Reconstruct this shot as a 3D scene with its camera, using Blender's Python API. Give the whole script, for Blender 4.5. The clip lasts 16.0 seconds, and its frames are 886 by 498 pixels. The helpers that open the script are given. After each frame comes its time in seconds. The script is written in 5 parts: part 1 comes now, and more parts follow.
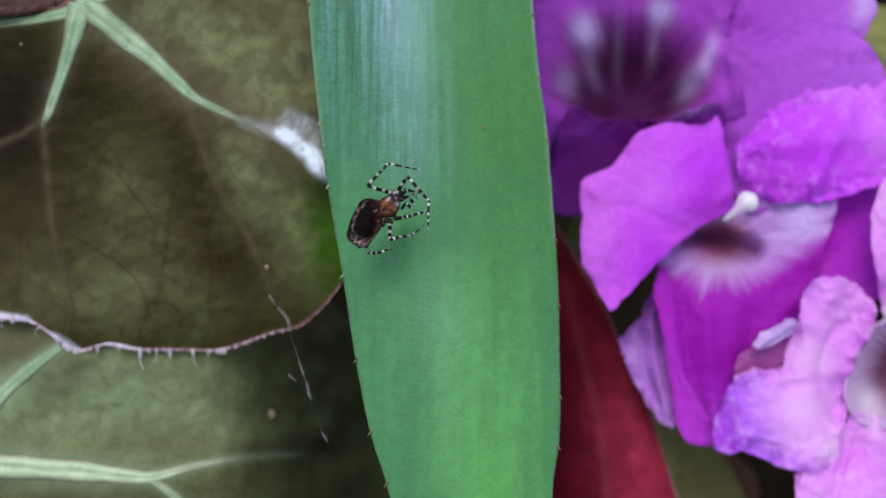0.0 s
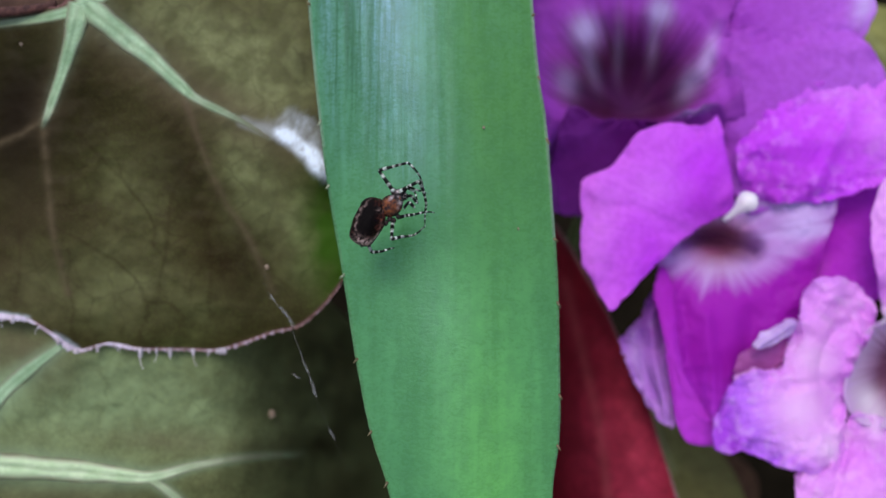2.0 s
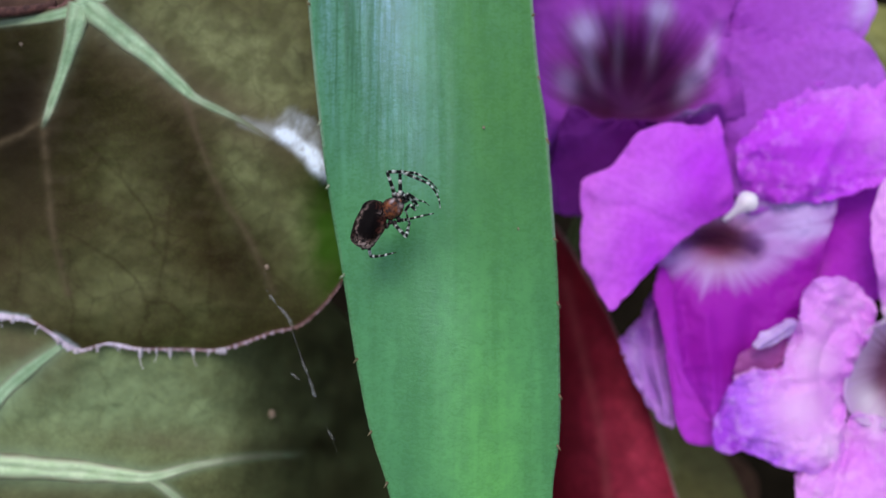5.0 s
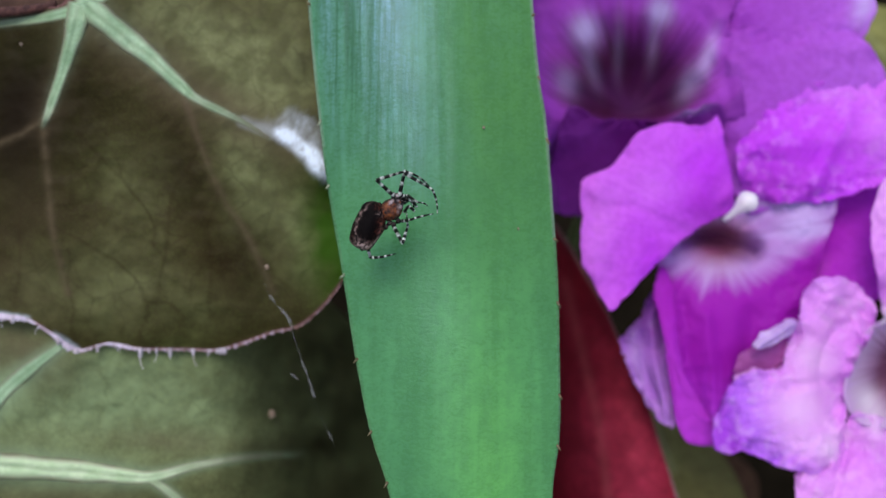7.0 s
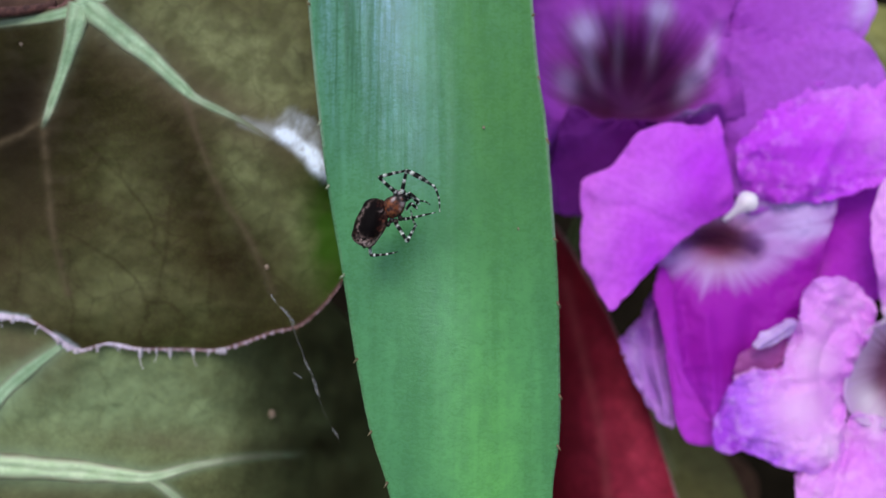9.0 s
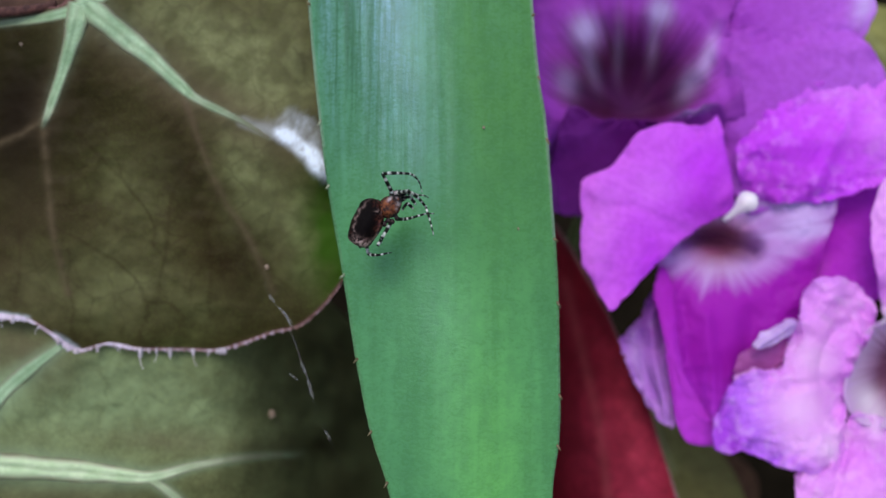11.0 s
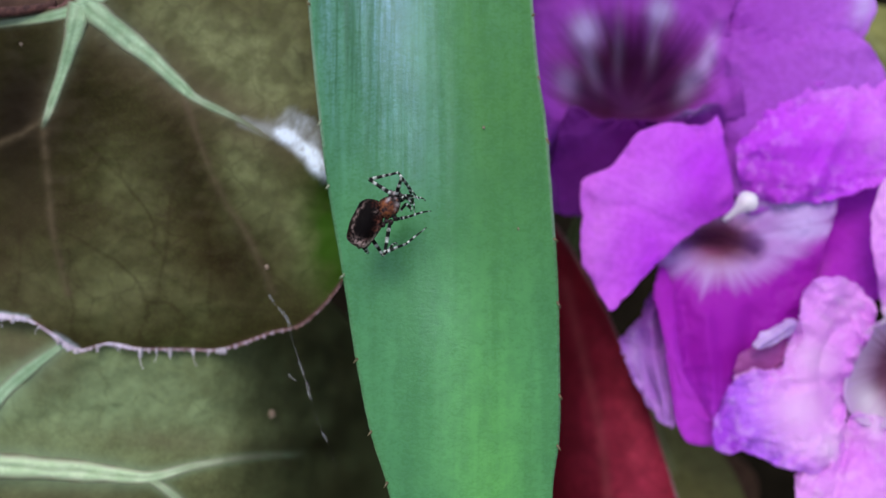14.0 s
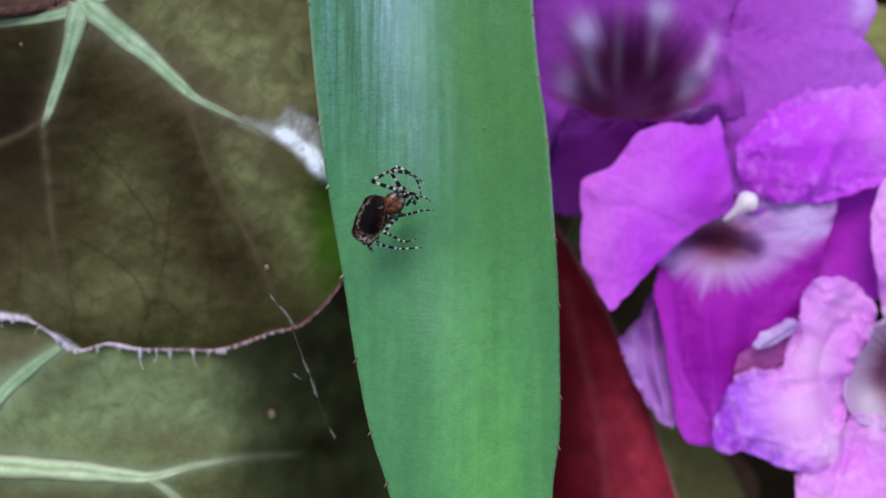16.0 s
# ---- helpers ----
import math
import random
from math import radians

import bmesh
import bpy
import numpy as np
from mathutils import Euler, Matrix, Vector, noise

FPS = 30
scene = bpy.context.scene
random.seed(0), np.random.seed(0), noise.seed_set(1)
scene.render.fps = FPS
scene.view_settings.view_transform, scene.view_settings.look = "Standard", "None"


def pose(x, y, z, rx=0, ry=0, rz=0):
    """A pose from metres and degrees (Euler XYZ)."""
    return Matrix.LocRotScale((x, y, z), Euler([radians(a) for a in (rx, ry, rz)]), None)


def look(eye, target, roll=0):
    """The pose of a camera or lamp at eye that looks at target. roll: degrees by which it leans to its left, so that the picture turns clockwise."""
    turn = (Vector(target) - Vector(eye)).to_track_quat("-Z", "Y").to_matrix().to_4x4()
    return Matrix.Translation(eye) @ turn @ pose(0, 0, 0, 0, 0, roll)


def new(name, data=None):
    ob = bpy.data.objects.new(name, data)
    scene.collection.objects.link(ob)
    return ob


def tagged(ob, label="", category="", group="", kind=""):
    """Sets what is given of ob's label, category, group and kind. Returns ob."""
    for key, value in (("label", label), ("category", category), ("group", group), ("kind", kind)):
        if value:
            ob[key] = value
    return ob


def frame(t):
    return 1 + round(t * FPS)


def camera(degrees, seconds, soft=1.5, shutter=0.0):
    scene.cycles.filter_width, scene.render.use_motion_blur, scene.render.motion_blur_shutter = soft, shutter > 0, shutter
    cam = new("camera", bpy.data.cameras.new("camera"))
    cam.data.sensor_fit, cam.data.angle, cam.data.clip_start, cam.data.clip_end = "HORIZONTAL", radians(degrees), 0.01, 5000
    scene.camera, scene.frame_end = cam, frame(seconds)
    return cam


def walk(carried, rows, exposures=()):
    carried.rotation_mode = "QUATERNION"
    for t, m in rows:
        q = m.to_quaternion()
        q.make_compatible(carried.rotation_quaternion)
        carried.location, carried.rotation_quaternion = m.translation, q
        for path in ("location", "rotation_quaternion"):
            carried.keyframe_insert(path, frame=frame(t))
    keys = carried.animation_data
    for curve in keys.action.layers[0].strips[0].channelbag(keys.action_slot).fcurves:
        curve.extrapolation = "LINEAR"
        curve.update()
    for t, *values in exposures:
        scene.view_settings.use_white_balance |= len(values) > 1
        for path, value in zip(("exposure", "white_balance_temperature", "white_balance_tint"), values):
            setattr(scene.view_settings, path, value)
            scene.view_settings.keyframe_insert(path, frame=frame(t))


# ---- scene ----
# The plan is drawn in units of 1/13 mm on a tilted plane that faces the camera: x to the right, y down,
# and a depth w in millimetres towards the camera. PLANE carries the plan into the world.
FOV, UNIT, TILT = 50.0, 0.001 / 13, 35.0
REACH = 784 * UNIT / math.tan(radians(FOV / 2))
PLANE = pose(0, 0, 0.2, TILT, 0, 0)


def at(x, y, w=0.0):
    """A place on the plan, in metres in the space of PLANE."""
    k = UNIT * (REACH - 0.001 * w) / REACH
    return Vector(((x - 784) * k, (441 - y) * k, 0.001 * w))


# ---- camera ----
cam = camera(FOV, 16.0, soft=1.55)
cam.data.dof.use_dof = True
cam.data.dof.focus_distance = REACH - 0.005
cam.data.dof.aperture_fstop = 11.0
walk(cam, [(0.0, PLANE @ pose(0, 0, REACH)), (16.0, PLANE @ pose(0, 0, REACH))], [(0.0, 0.58, 8100, 24), (16.0, 0.58, 8100, 24)])

# ---- light ----
SUN_UP, SUN_AZ = 80.0, 262.0
world = bpy.data.worlds.new("overcast_sky")
scene.world = world
world.use_nodes = True
sky = world.node_tree.nodes.new("ShaderNodeTexSky")
sky.sky_type, sky.sun_disc = "NISHITA", False
sky.sun_elevation, sky.sun_rotation = radians(SUN_UP), radians(SUN_AZ)
sky.air_density, sky.dust_density, sky.ozone_density = 1.0, 1.2, 1.5
back = world.node_tree.nodes["Background"]
back.inputs["Strength"].default_value = 0.15
world.node_tree.links.new(sky.outputs[0], back.inputs["Color"])
sun = new("sun", bpy.data.lights.new("sun", "SUN"))
sun.data.energy, sun.data.angle, sun.data.color = 1.25, radians(28), (0.74, 0.88, 1.0)
away = Vector((math.sin(radians(SUN_AZ)) * math.cos(radians(SUN_UP)), math.cos(radians(SUN_AZ)) * math.cos(radians(SUN_UP)), math.sin(radians(SUN_UP))))
sun.matrix_world = look(away * 3, (0, 0, 0))


# ---- materials ----
def material(name):
    m = bpy.data.materials.new(name)
    m.use_nodes = True
    return m, m.node_tree, m.node_tree.nodes["Principled BSDF"]


def node(tree, kind, values=(), operation="", attribute="", dimensions=""):
    n = tree.nodes.new("ShaderNode" + kind)
    if operation:
        n.operation = operation
    if attribute:
        n.attribute_name = attribute
    if dimensions:
        n.noise_dimensions = dimensions
    for key, value in dict(values).items():
        if isinstance(value, bpy.types.NodeSocket):
            tree.links.new(value, n.inputs[key])
        else:
            n.inputs[key].default_value = value
    return n


def grain(tree, scale, detail=4.0, rough=0.55, stretch=(1, 1, 1), warp=0.0):
    """Noise in the thing's own space; the scale counts lumps in a metre."""
    co = node(tree, "TexCoord").outputs["Object"]
    mapped = node(tree, "Mapping", {"Vector": co, "Scale": stretch}).outputs[0]
    return node(tree, "TexNoise", {"Vector": mapped, "Scale": scale, "Detail": detail, "Roughness": rough, "Distortion": warp}).outputs["Fac"]


def mask(tree, name):
    return node(tree, "Attribute", attribute=name).outputs["Fac"]


def ramp(tree, fac, *stops):
    n = node(tree, "ValToRGB", {"Fac": fac})
    while len(n.color_ramp.elements) < len(stops):
        n.color_ramp.elements.new(0.5)
    for e, (p, c) in zip(n.color_ramp.elements, stops):
        e.position, e.color = p, (c, c, c, 1) if isinstance(c, (int, float)) else (*c, 1)
    return n.outputs["Color"]


def blend(tree, fac, a, b, kind="MIX"):
    n = tree.nodes.new("ShaderNodeMix")
    n.data_type, n.blend_type = "RGBA", kind
    for socket, value in zip((n.inputs[0], n.inputs[6], n.inputs[7]), (fac, a, b)):
        if isinstance(value, bpy.types.NodeSocket):
            tree.links.new(value, socket)
        else:
            socket.default_value = value if isinstance(value, (int, float)) else (*value, 1)
    return n.outputs[2]


def maths(tree, op, a, b=0.0):
    return node(tree, "Math", {0: a, 1: b}, operation=op).outputs[0]


def finish(tree, bsdf, colour, rough, height=None, relief=0.0001, strength=0.5, spec=0.5, through_light=0.0, tint=None):
    for key, value in (("Base Color", colour), ("Roughness", rough), ("Specular IOR Level", spec)):
        if isinstance(value, bpy.types.NodeSocket):
            tree.links.new(value, bsdf.inputs[key])
        else:
            bsdf.inputs[key].default_value = value if isinstance(value, (int, float)) else (*value, 1)
    if height is not None:
        bump = node(tree, "Bump", {"Height": height, "Distance": relief, "Strength": strength})
        tree.links.new(bump.outputs[0], bsdf.inputs["Normal"])
    if through_light:
        thin = node(tree, "BsdfTranslucent", {"Color": tint if tint is not None else colour})
        mixed = node(tree, "MixShader", {0: through_light, 1: bsdf.outputs[0], 2: thin.outputs[0]})
        tree.links.new(mixed.outputs[0], tree.nodes["Material Output"].inputs["Surface"])


def begonia(name, brown, olive, mid, rib, patchy=0.5, mottle=0.4):
    """Leaf skin: brown to olive mottling, pale ribs (mask rib), fresh green patches (fresh), painted sky glare and
    whitish edge (pale).
    """
    m, t, b = material(name)
    big, patch, fine, tiny = grain(t, 48, 4, 0.55), grain(t, 150, 4, 0.55), grain(t, 420, 4, 0.6), grain(t, 2600, 3)
    colour = blend(t, ramp(t, big, (0.36, 0.0), (0.66, 1.0)), brown, olive)
    colour = blend(t, mask(t, "lighter"), colour, mid)
    colour = blend(t, maths(t, "MULTIPLY", ramp(t, patch, (0.40, 1.0), (0.58, 0.0)), mottle), colour, tuple(0.55 * c for c in brown))
    colour = blend(t, maths(t, "MULTIPLY", ramp(t, fine, (0.40, 1.0), (0.62, 0.0)), patchy), colour, tuple(0.45 * c for c in brown))
    colour = blend(t, maths(t, "MULTIPLY", ramp(t, tiny, (0.45, 0.0), (0.7, 1.0)), 0.30), colour, tuple(1.8 * c for c in olive))
    # dark brown blotches, and on the green leaf shade put into the colour
    colour = blend(t, mask(t, "blotch_shade"), colour, tuple(0.22 * c for c in brown))
    colour = blend(t, mask(t, "hairline"), colour, tuple(0.5 * c for c in brown))
    wander = node(t, "TexNoise", {"Vector": node(t, "TexCoord").outputs["Object"], "Scale": 300.0, "Detail": 3.0}).outputs["Color"]
    bent = node(t, "VectorMath", {0: node(t, "TexCoord").outputs["Object"], 1: node(t, "VectorMath", {0: wander, 1: (0.004, 0.004, 0.0)}, operation="MULTIPLY").outputs[0]}, operation="ADD").outputs[0]
    net = node(t, "TexVoronoi", {"Vector": bent, "Scale": 230.0})
    net.feature = "DISTANCE_TO_EDGE"
    veins = maths(t, "MULTIPLY", ramp(t, net.outputs["Distance"], (0.0, 1.0), (0.07, 0.0)), ramp(t, patch, (0.40, 0.0), (0.62, 0.32)))
    colour = blend(t, veins, colour, tuple(0.45 * c for c in brown))
    colour = blend(t, mask(t, "fresh"), colour, (0.030, 0.098, 0.008))
    colour = blend(t, mask(t, "blush"), colour, (0.105, 0.080, 0.045))
    colour = blend(t, mask(t, "rib"), colour, rib)
    # sky glare on the folded leaf, put into the colour; also the whitish margin
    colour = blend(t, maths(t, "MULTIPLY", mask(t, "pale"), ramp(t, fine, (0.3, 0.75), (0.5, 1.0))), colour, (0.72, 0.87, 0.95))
    colour = blend(t, mask(t, "margin"), colour, (0.22, 0.10, 0.10))
    height = maths(t, "ADD", maths(t, "MULTIPLY", fine, 0.6), maths(t, "MULTIPLY", tiny, 0.4))
    finish(t, b, colour, maths(t, "ADD", maths(t, "MULTIPLY", fine, 0.25), 0.42), height, 0.00018, 0.35, 0.06, 0.10)
    return m


def petal_skin(name, deep, main, edge, light=0.25, stops=None, streaks=0.16, crinkled=2.2, mark_glint=(0.70, 0.57, 0.95)):
    """Petal skin: deep colour by the throat, main colour beyond, paler at the rim, fine veins fanning out."""
    m, t, b = material(name)
    reach, fan = mask(t, "reach"), mask(t, "fan")
    soft, fine = grain(t, 90, 4, 0.5, warp=0.3), grain(t, 900, 5, 0.6)
    vein = node(t, "TexNoise", {"W": maths(t, "MULTIPLY", fan, 26.0), "Scale": 1.0, "Detail": 3.0}, dimensions="1D").outputs["Fac"]
    colour = ramp(t, maths(t, "ADD", reach, maths(t, "MULTIPLY", maths(t, "SUBTRACT", vein, 0.5), streaks)), *(stops or ((0.05, deep), (0.5, main), (1.0, edge))))
    colour = blend(t, maths(t, "MULTIPLY", ramp(t, soft, (0.35, 0.0), (0.7, 1.0)), 0.1 if stops else 0.45), colour, edge)
    colour = blend(t, maths(t, "MULTIPLY", ramp(t, fine, (0.4, 1.0), (0.6, 0.0)), 0.08 if stops else 0.2), colour, deep)
    # pale throat marks, and on the pink petals highlights put into the colour
    colour = blend(t, maths(t, "MULTIPLY", mask(t, "pale"), ramp(t, vein, (0.30, 0.8), (0.52, 1.0))), colour, mark_glint)
    # lighter mottling: soft highlights painted on the ruffled petals
    colour = blend(t, mask(t, "mottle"), colour, tuple(0.75 * c + 0.25 for c in edge))
    crinkle = grain(t, 330, 3, 0.5, warp=0.6)
    height = maths(t, "ADD", maths(t, "ADD", maths(t, "MULTIPLY", vein, 0.5), maths(t, "MULTIPLY", fine, 0.3)), maths(t, "MULTIPLY", crinkle, crinkled))
    finish(t, b, colour, 0.5, height, 0.0003, 0.4, 0.10, light)
    b.inputs["Sheen Weight"].default_value = 0.03
    return m


def throat_skin(name, rim, pale, mid, deep):
    """Inside of a blossom's tube: the petal's colour at the mouth, streaks running in, dark purple at the end; mask pale: light guide marks."""
    m, t, b = material(name)
    reach, fan = mask(t, "reach"), mask(t, "fan")
    streak = node(t, "TexNoise", {"W": maths(t, "MULTIPLY", fan, 9.0), "Scale": 1.0, "Detail": 3.0}, dimensions="1D").outputs["Fac"]
    depth = maths(t, "ADD", reach, maths(t, "MULTIPLY", maths(t, "SUBTRACT", streak, 0.5), 0.55))
    colour = ramp(t, depth, (0.05, rim), (0.20, pale), (0.40, mid), (0.66, deep))
    colour = blend(t, maths(t, "MULTIPLY", mask(t, "pale"), ramp(t, streak, (0.25, 0.6), (0.6, 1.0))), colour, (0.84, 0.76, 0.88))
    finish(t, b, colour, 0.5, streak, 0.0003, 0.3, 0.12, 0.25)
    return m


def plain(name, colour, other, rough=0.5, scale=300, stretch=(1, 1, 1), relief=0.0002, spec=0.5, light=0.0):
    m, t, b = material(name)
    g, fine = grain(t, scale, 5, 0.6, stretch), grain(t, scale * 6, 3)
    c = blend(t, ramp(t, g, (0.35, 0.0), (0.65, 1.0)), colour, other)
    finish(t, b, c, maths(t, "ADD", maths(t, "MULTIPLY", fine, 0.2), rough - 0.1), maths(t, "ADD", g, maths(t, "MULTIPLY", fine, 0.5)), relief, 0.5, spec, light)
    return m


def strap_skin():
    """Bromeliad leaf: close lengthwise ribs, grey scurfy bands that also paint in a bluish sheen, small scars."""
    m, t, b = material("bromeliad_leaf")
    thread, streak = grain(t, 3400, 3.0, 0.7, (1, 0.035, 0), 0.1), grain(t, 1300, 4.0, 0.65, (1, 0.035, 0), 0.2)
    line = maths(t, "ADD", maths(t, "MULTIPLY", thread, 0.5), maths(t, "MULTIPLY", streak, 0.5))
    band = grain(t, 330, 3, 0.5, (1, 0.07, 0), 0.2)
    fleck = grain(t, 1400, 4, 0.65, (0.7, 1.25, 1), 1.4)
    cloud = grain(t, 110, 5, 0.6, (1, 0.6, 1), 0.3)
    pores, weave = grain(t, 3000, 2), grain(t, 480, 4, 0.6, (1, 0.8, 0))
    colour = blend(t, ramp(t, cloud, (0.32, 0.0), (0.68, 1.0)), (0.036, 0.215, 0.082), (0.068, 0.33, 0.122))
    colour = blend(t, mask(t, "tip_green"), colour, (0.094, 0.45, 0.100))
    colour = blend(t, mask(t, "olive"), colour, (0.060, 0.27, 0.052))
    colour = blend(t, maths(t, "MULTIPLY", ramp(t, band, (0.4, 1.0), (0.62, 0.0)), 0.22), colour, (0.035, 0.17, 0.05))
    colour = blend(t, maths(t, "MULTIPLY", ramp(t, line, (0.40, 1.0), (0.56, 0.0)), maths(t, "ADD", maths(t, "MULTIPLY", mask(t, "scurf_sheen"), 0.9), 0.10)), colour, (0.03, 0.13, 0.05))
    # bluish grey wash: scurfy streaks, and sky sheen put into the colour
    grey = maths(t, "MULTIPLY", mask(t, "scurf_sheen"), maths(t, "ADD", maths(t, "MULTIPLY", maths(t, "MULTIPLY", ramp(t, line, (0.43, 0.0), (0.60, 1.0)), ramp(t, fleck, (0.38, 0.4), (0.58, 1.0))), 0.95), 0.20))
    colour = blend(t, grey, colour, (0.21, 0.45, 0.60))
    dark = maths(t, "MULTIPLY", mask(t, "stripe"), maths(t, "ADD", maths(t, "MULTIPLY", ramp(t, streak, (0.40, 1.0), (0.58, 0.0)), 0.8), 0.22))
    colour = blend(t, dark, colour, (0.020, 0.120, 0.050))
    colour = blend(t, maths(t, "MULTIPLY", mask(t, "margin"), ramp(t, cloud, (0.35, 0.35), (0.6, 0.9))), colour, (0.40, 0.56, 0.44))
    colour = blend(t, maths(t, "MULTIPLY", ramp(t, weave, (0.38, 1.0), (0.6, 0.0)), 0.24), colour, (0.028, 0.15, 0.05))
    colour = blend(t, maths(t, "MULTIPLY", ramp(t, fleck, (0.40, 1.0), (0.56, 0.0)), 0.16), colour, (0.022, 0.13, 0.05))
    height = maths(t, "ADD", maths(t, "MULTIPLY", line, maths(t, "ADD", maths(t, "MULTIPLY", mask(t, "scurf_sheen"), 0.5), 0.12)), maths(t, "ADD", maths(t, "MULTIPLY", pores, 0.3), maths(t, "MULTIPLY", fleck, 0.5)))
    rough = maths(t, "ADD", maths(t, "MULTIPLY", band, 0.16), maths(t, "MULTIPLY", fleck, 0.30))
    finish(t, b, colour, maths(t, "ADD", rough, 0.05), height, 0.00014, 0.45, 0.36, 0.08)
    b.inputs["Specular Tint"].default_value = (0.50, 0.72, 1.0, 1)
    return m


def shell_skin(name, kind):
    """The spider's skins: abdomen (dark with marbled sides), carapace (orange brown) or banded leg."""
    m, t, b = material(name)
    fine, mid = grain(t, 9000, 4, 0.6), grain(t, 2600, 4, 0.6)
    if kind == "abdomen":
        side, spot_glint = mask(t, "side"), mask(t, "spot_glint")
        marble = blend(t, ramp(t, mid, (0.46, 0.0), (0.60, 1.0)), (0.014, 0.006, 0.005), (0.20, 0.056, 0.038))
        colour = blend(t, side, (0.0035, 0.0025, 0.0025), marble)
        colour = blend(t, mask(t, "pit"), colour, (0.006, 0.003, 0.003))
        colour = blend(t, maths(t, "MULTIPLY", spot_glint, ramp(t, maths(t, "ADD", maths(t, "MULTIPLY", mid, 0.7), maths(t, "MULTIPLY", fine, 0.3)), (0.47, 0.0), (0.53, 1.0))), colour, (0.50, 0.36, 0.32))
        finish(t, b, colour, 0.38, maths(t, "ADD", mid, fine), 0.00012, 0.8, 0.05)
    elif kind == "carapace":
        colour = blend(t, ramp(t, mid, (0.4, 0.0), (0.62, 1.0)), (0.070, 0.016, 0.006), (0.27, 0.074, 0.020))
        colour = blend(t, mask(t, "dark"), colour, (0.012, 0.008, 0.008))
        # whitish hip joints, and the carapace's glossy glints put into the colour
        colour = blend(t, maths(t, "MULTIPLY", mask(t, "spot_glint"), ramp(t, fine, (0.4, 0.2), (0.55, 1.0))), colour, (0.70, 0.62, 0.62))
        finish(t, b, colour, 0.26, maths(t, "ADD", mid, fine), 0.00016, 1.0, 0.32)
    else:
        band = mask(t, "band")
        colour = blend(t, band, blend(t, ramp(t, mid, (0.4, 0.0), (0.6, 1.0)), (0.14, 0.18, 0.15), (0.58, 0.66, 0.60)), (0.005, 0.006, 0.005))
        finish(t, b, colour, 0.35, fine, 0.00004, 0.5, 0.12)
    return m


def margin_skin():
    """Leaf edge: dull red, whitish where it is swollen (mask white)."""
    m, t, b = material("leaf_margin")
    g = grain(t, 900, 4, 0.6)
    colour = blend(t, ramp(t, g, (0.35, 0.0), (0.65, 1.0)), (0.16, 0.055, 0.05), (0.36, 0.19, 0.19))
    colour = blend(t, mask(t, "white"), colour, (0.66, 0.60, 0.72))
    finish(t, b, colour, 0.45, g, 0.0002, 0.4, 0.4, 0.1)
    return m


def rib_skin(name, dull, light):
    """Leaf rib: pale green, darker along its groove, browner where it thins out."""
    m, t, b = material(name)
    g, fine = grain(t, 400, 5, 0.6), grain(t, 3000, 3)
    colour = blend(t, ramp(t, g, (0.35, 0.0), (0.65, 1.0)), dull, light)
    colour = blend(t, maths(t, "MULTIPLY", ramp(t, fine, (0.42, 1.0), (0.6, 0.0)), 0.18), colour, tuple(0.45 * c for c in dull))
    colour = blend(t, mask(t, "groove"), colour, (0.13, 0.24, 0.11))
    colour = blend(t, maths(t, "MULTIPLY", mask(t, "rim"), ramp(t, g, (0.3, 0.6), (0.6, 1.0))), colour, (0.165, 0.130, 0.082))
    colour = blend(t, mask(t, "fade"), colour, (0.105, 0.085, 0.050))
    finish(t, b, colour, 0.45, maths(t, "ADD", g, maths(t, "MULTIPLY", fine, 0.4)), 0.0002, 0.4, 0.4, 0.1)
    return m


def silk_skin():
    """Silk: pale grey, half clear."""
    m, t, b = material("silk")
    g = grain(t, 2500, 3)
    finish(t, b, blend(t, g, (0.38, 0.41, 0.40), (0.62, 0.65, 0.64)), 0.5, g, 0.0001, 0.5, 0.3)
    clear = node(t, "BsdfTransparent")
    mixed = node(t, "MixShader", {0: ramp(t, g, (0.35, 0.04), (0.65, 0.17)), 1: clear.outputs[0], 2: b.outputs[0]})
    t.links.new(mixed.outputs[0], t.nodes["Material Output"].inputs["Surface"])
    return m


RIB = (0.24, 0.38, 0.23)
LEAF_BROWN = begonia("begonia_leaf_bronze", (0.045, 0.027, 0.0078), (0.060, 0.074, 0.019), (0.205, 0.235, 0.105), RIB, 0.25, 0.5)
LEAF_GREEN = begonia("begonia_leaf_green", (0.122, 0.134, 0.052), (0.150, 0.212, 0.082), (0.208, 0.305, 0.148), RIB, 0.3)
RIB_SKIN = rib_skin("leaf_rib", (0.46, 0.69, 0.38), (0.62, 0.83, 0.52))
RIB_DULL = rib_skin("leaf_rib_dull", (0.22, 0.42, 0.22), (0.36, 0.59, 0.36))
MARGIN_SKIN = margin_skin()
HAIR_SKIN = plain("leaf_hair", (0.26, 0.12, 0.09), (0.50, 0.36, 0.30), 0.4, 900, light=0.3)
BRISTLE_SKIN = plain("leaf_bristle", (0.52, 0.46, 0.52), (0.78, 0.74, 0.80), 0.4, 900, light=0.3)
STRAP = strap_skin()
PALE_SPINE = plain("pale_spine", (0.20, 0.28, 0.16), (0.40, 0.46, 0.32), 0.45, 1500)
SPINE_SKIN = plain("spine", (0.10, 0.09, 0.035), (0.20, 0.15, 0.08), 0.5, 1500)
RED_SKIN = begonia("red_leaf_underside", (0.12, 0.006, 0.010), (0.24, 0.012, 0.026), (0.42, 0.036, 0.075), (0.35, 0.08, 0.09), 0.3)
STALK_SKIN = plain("stalk", (0.085, 0.022, 0.020), (0.13, 0.055, 0.04), 0.5, 300)
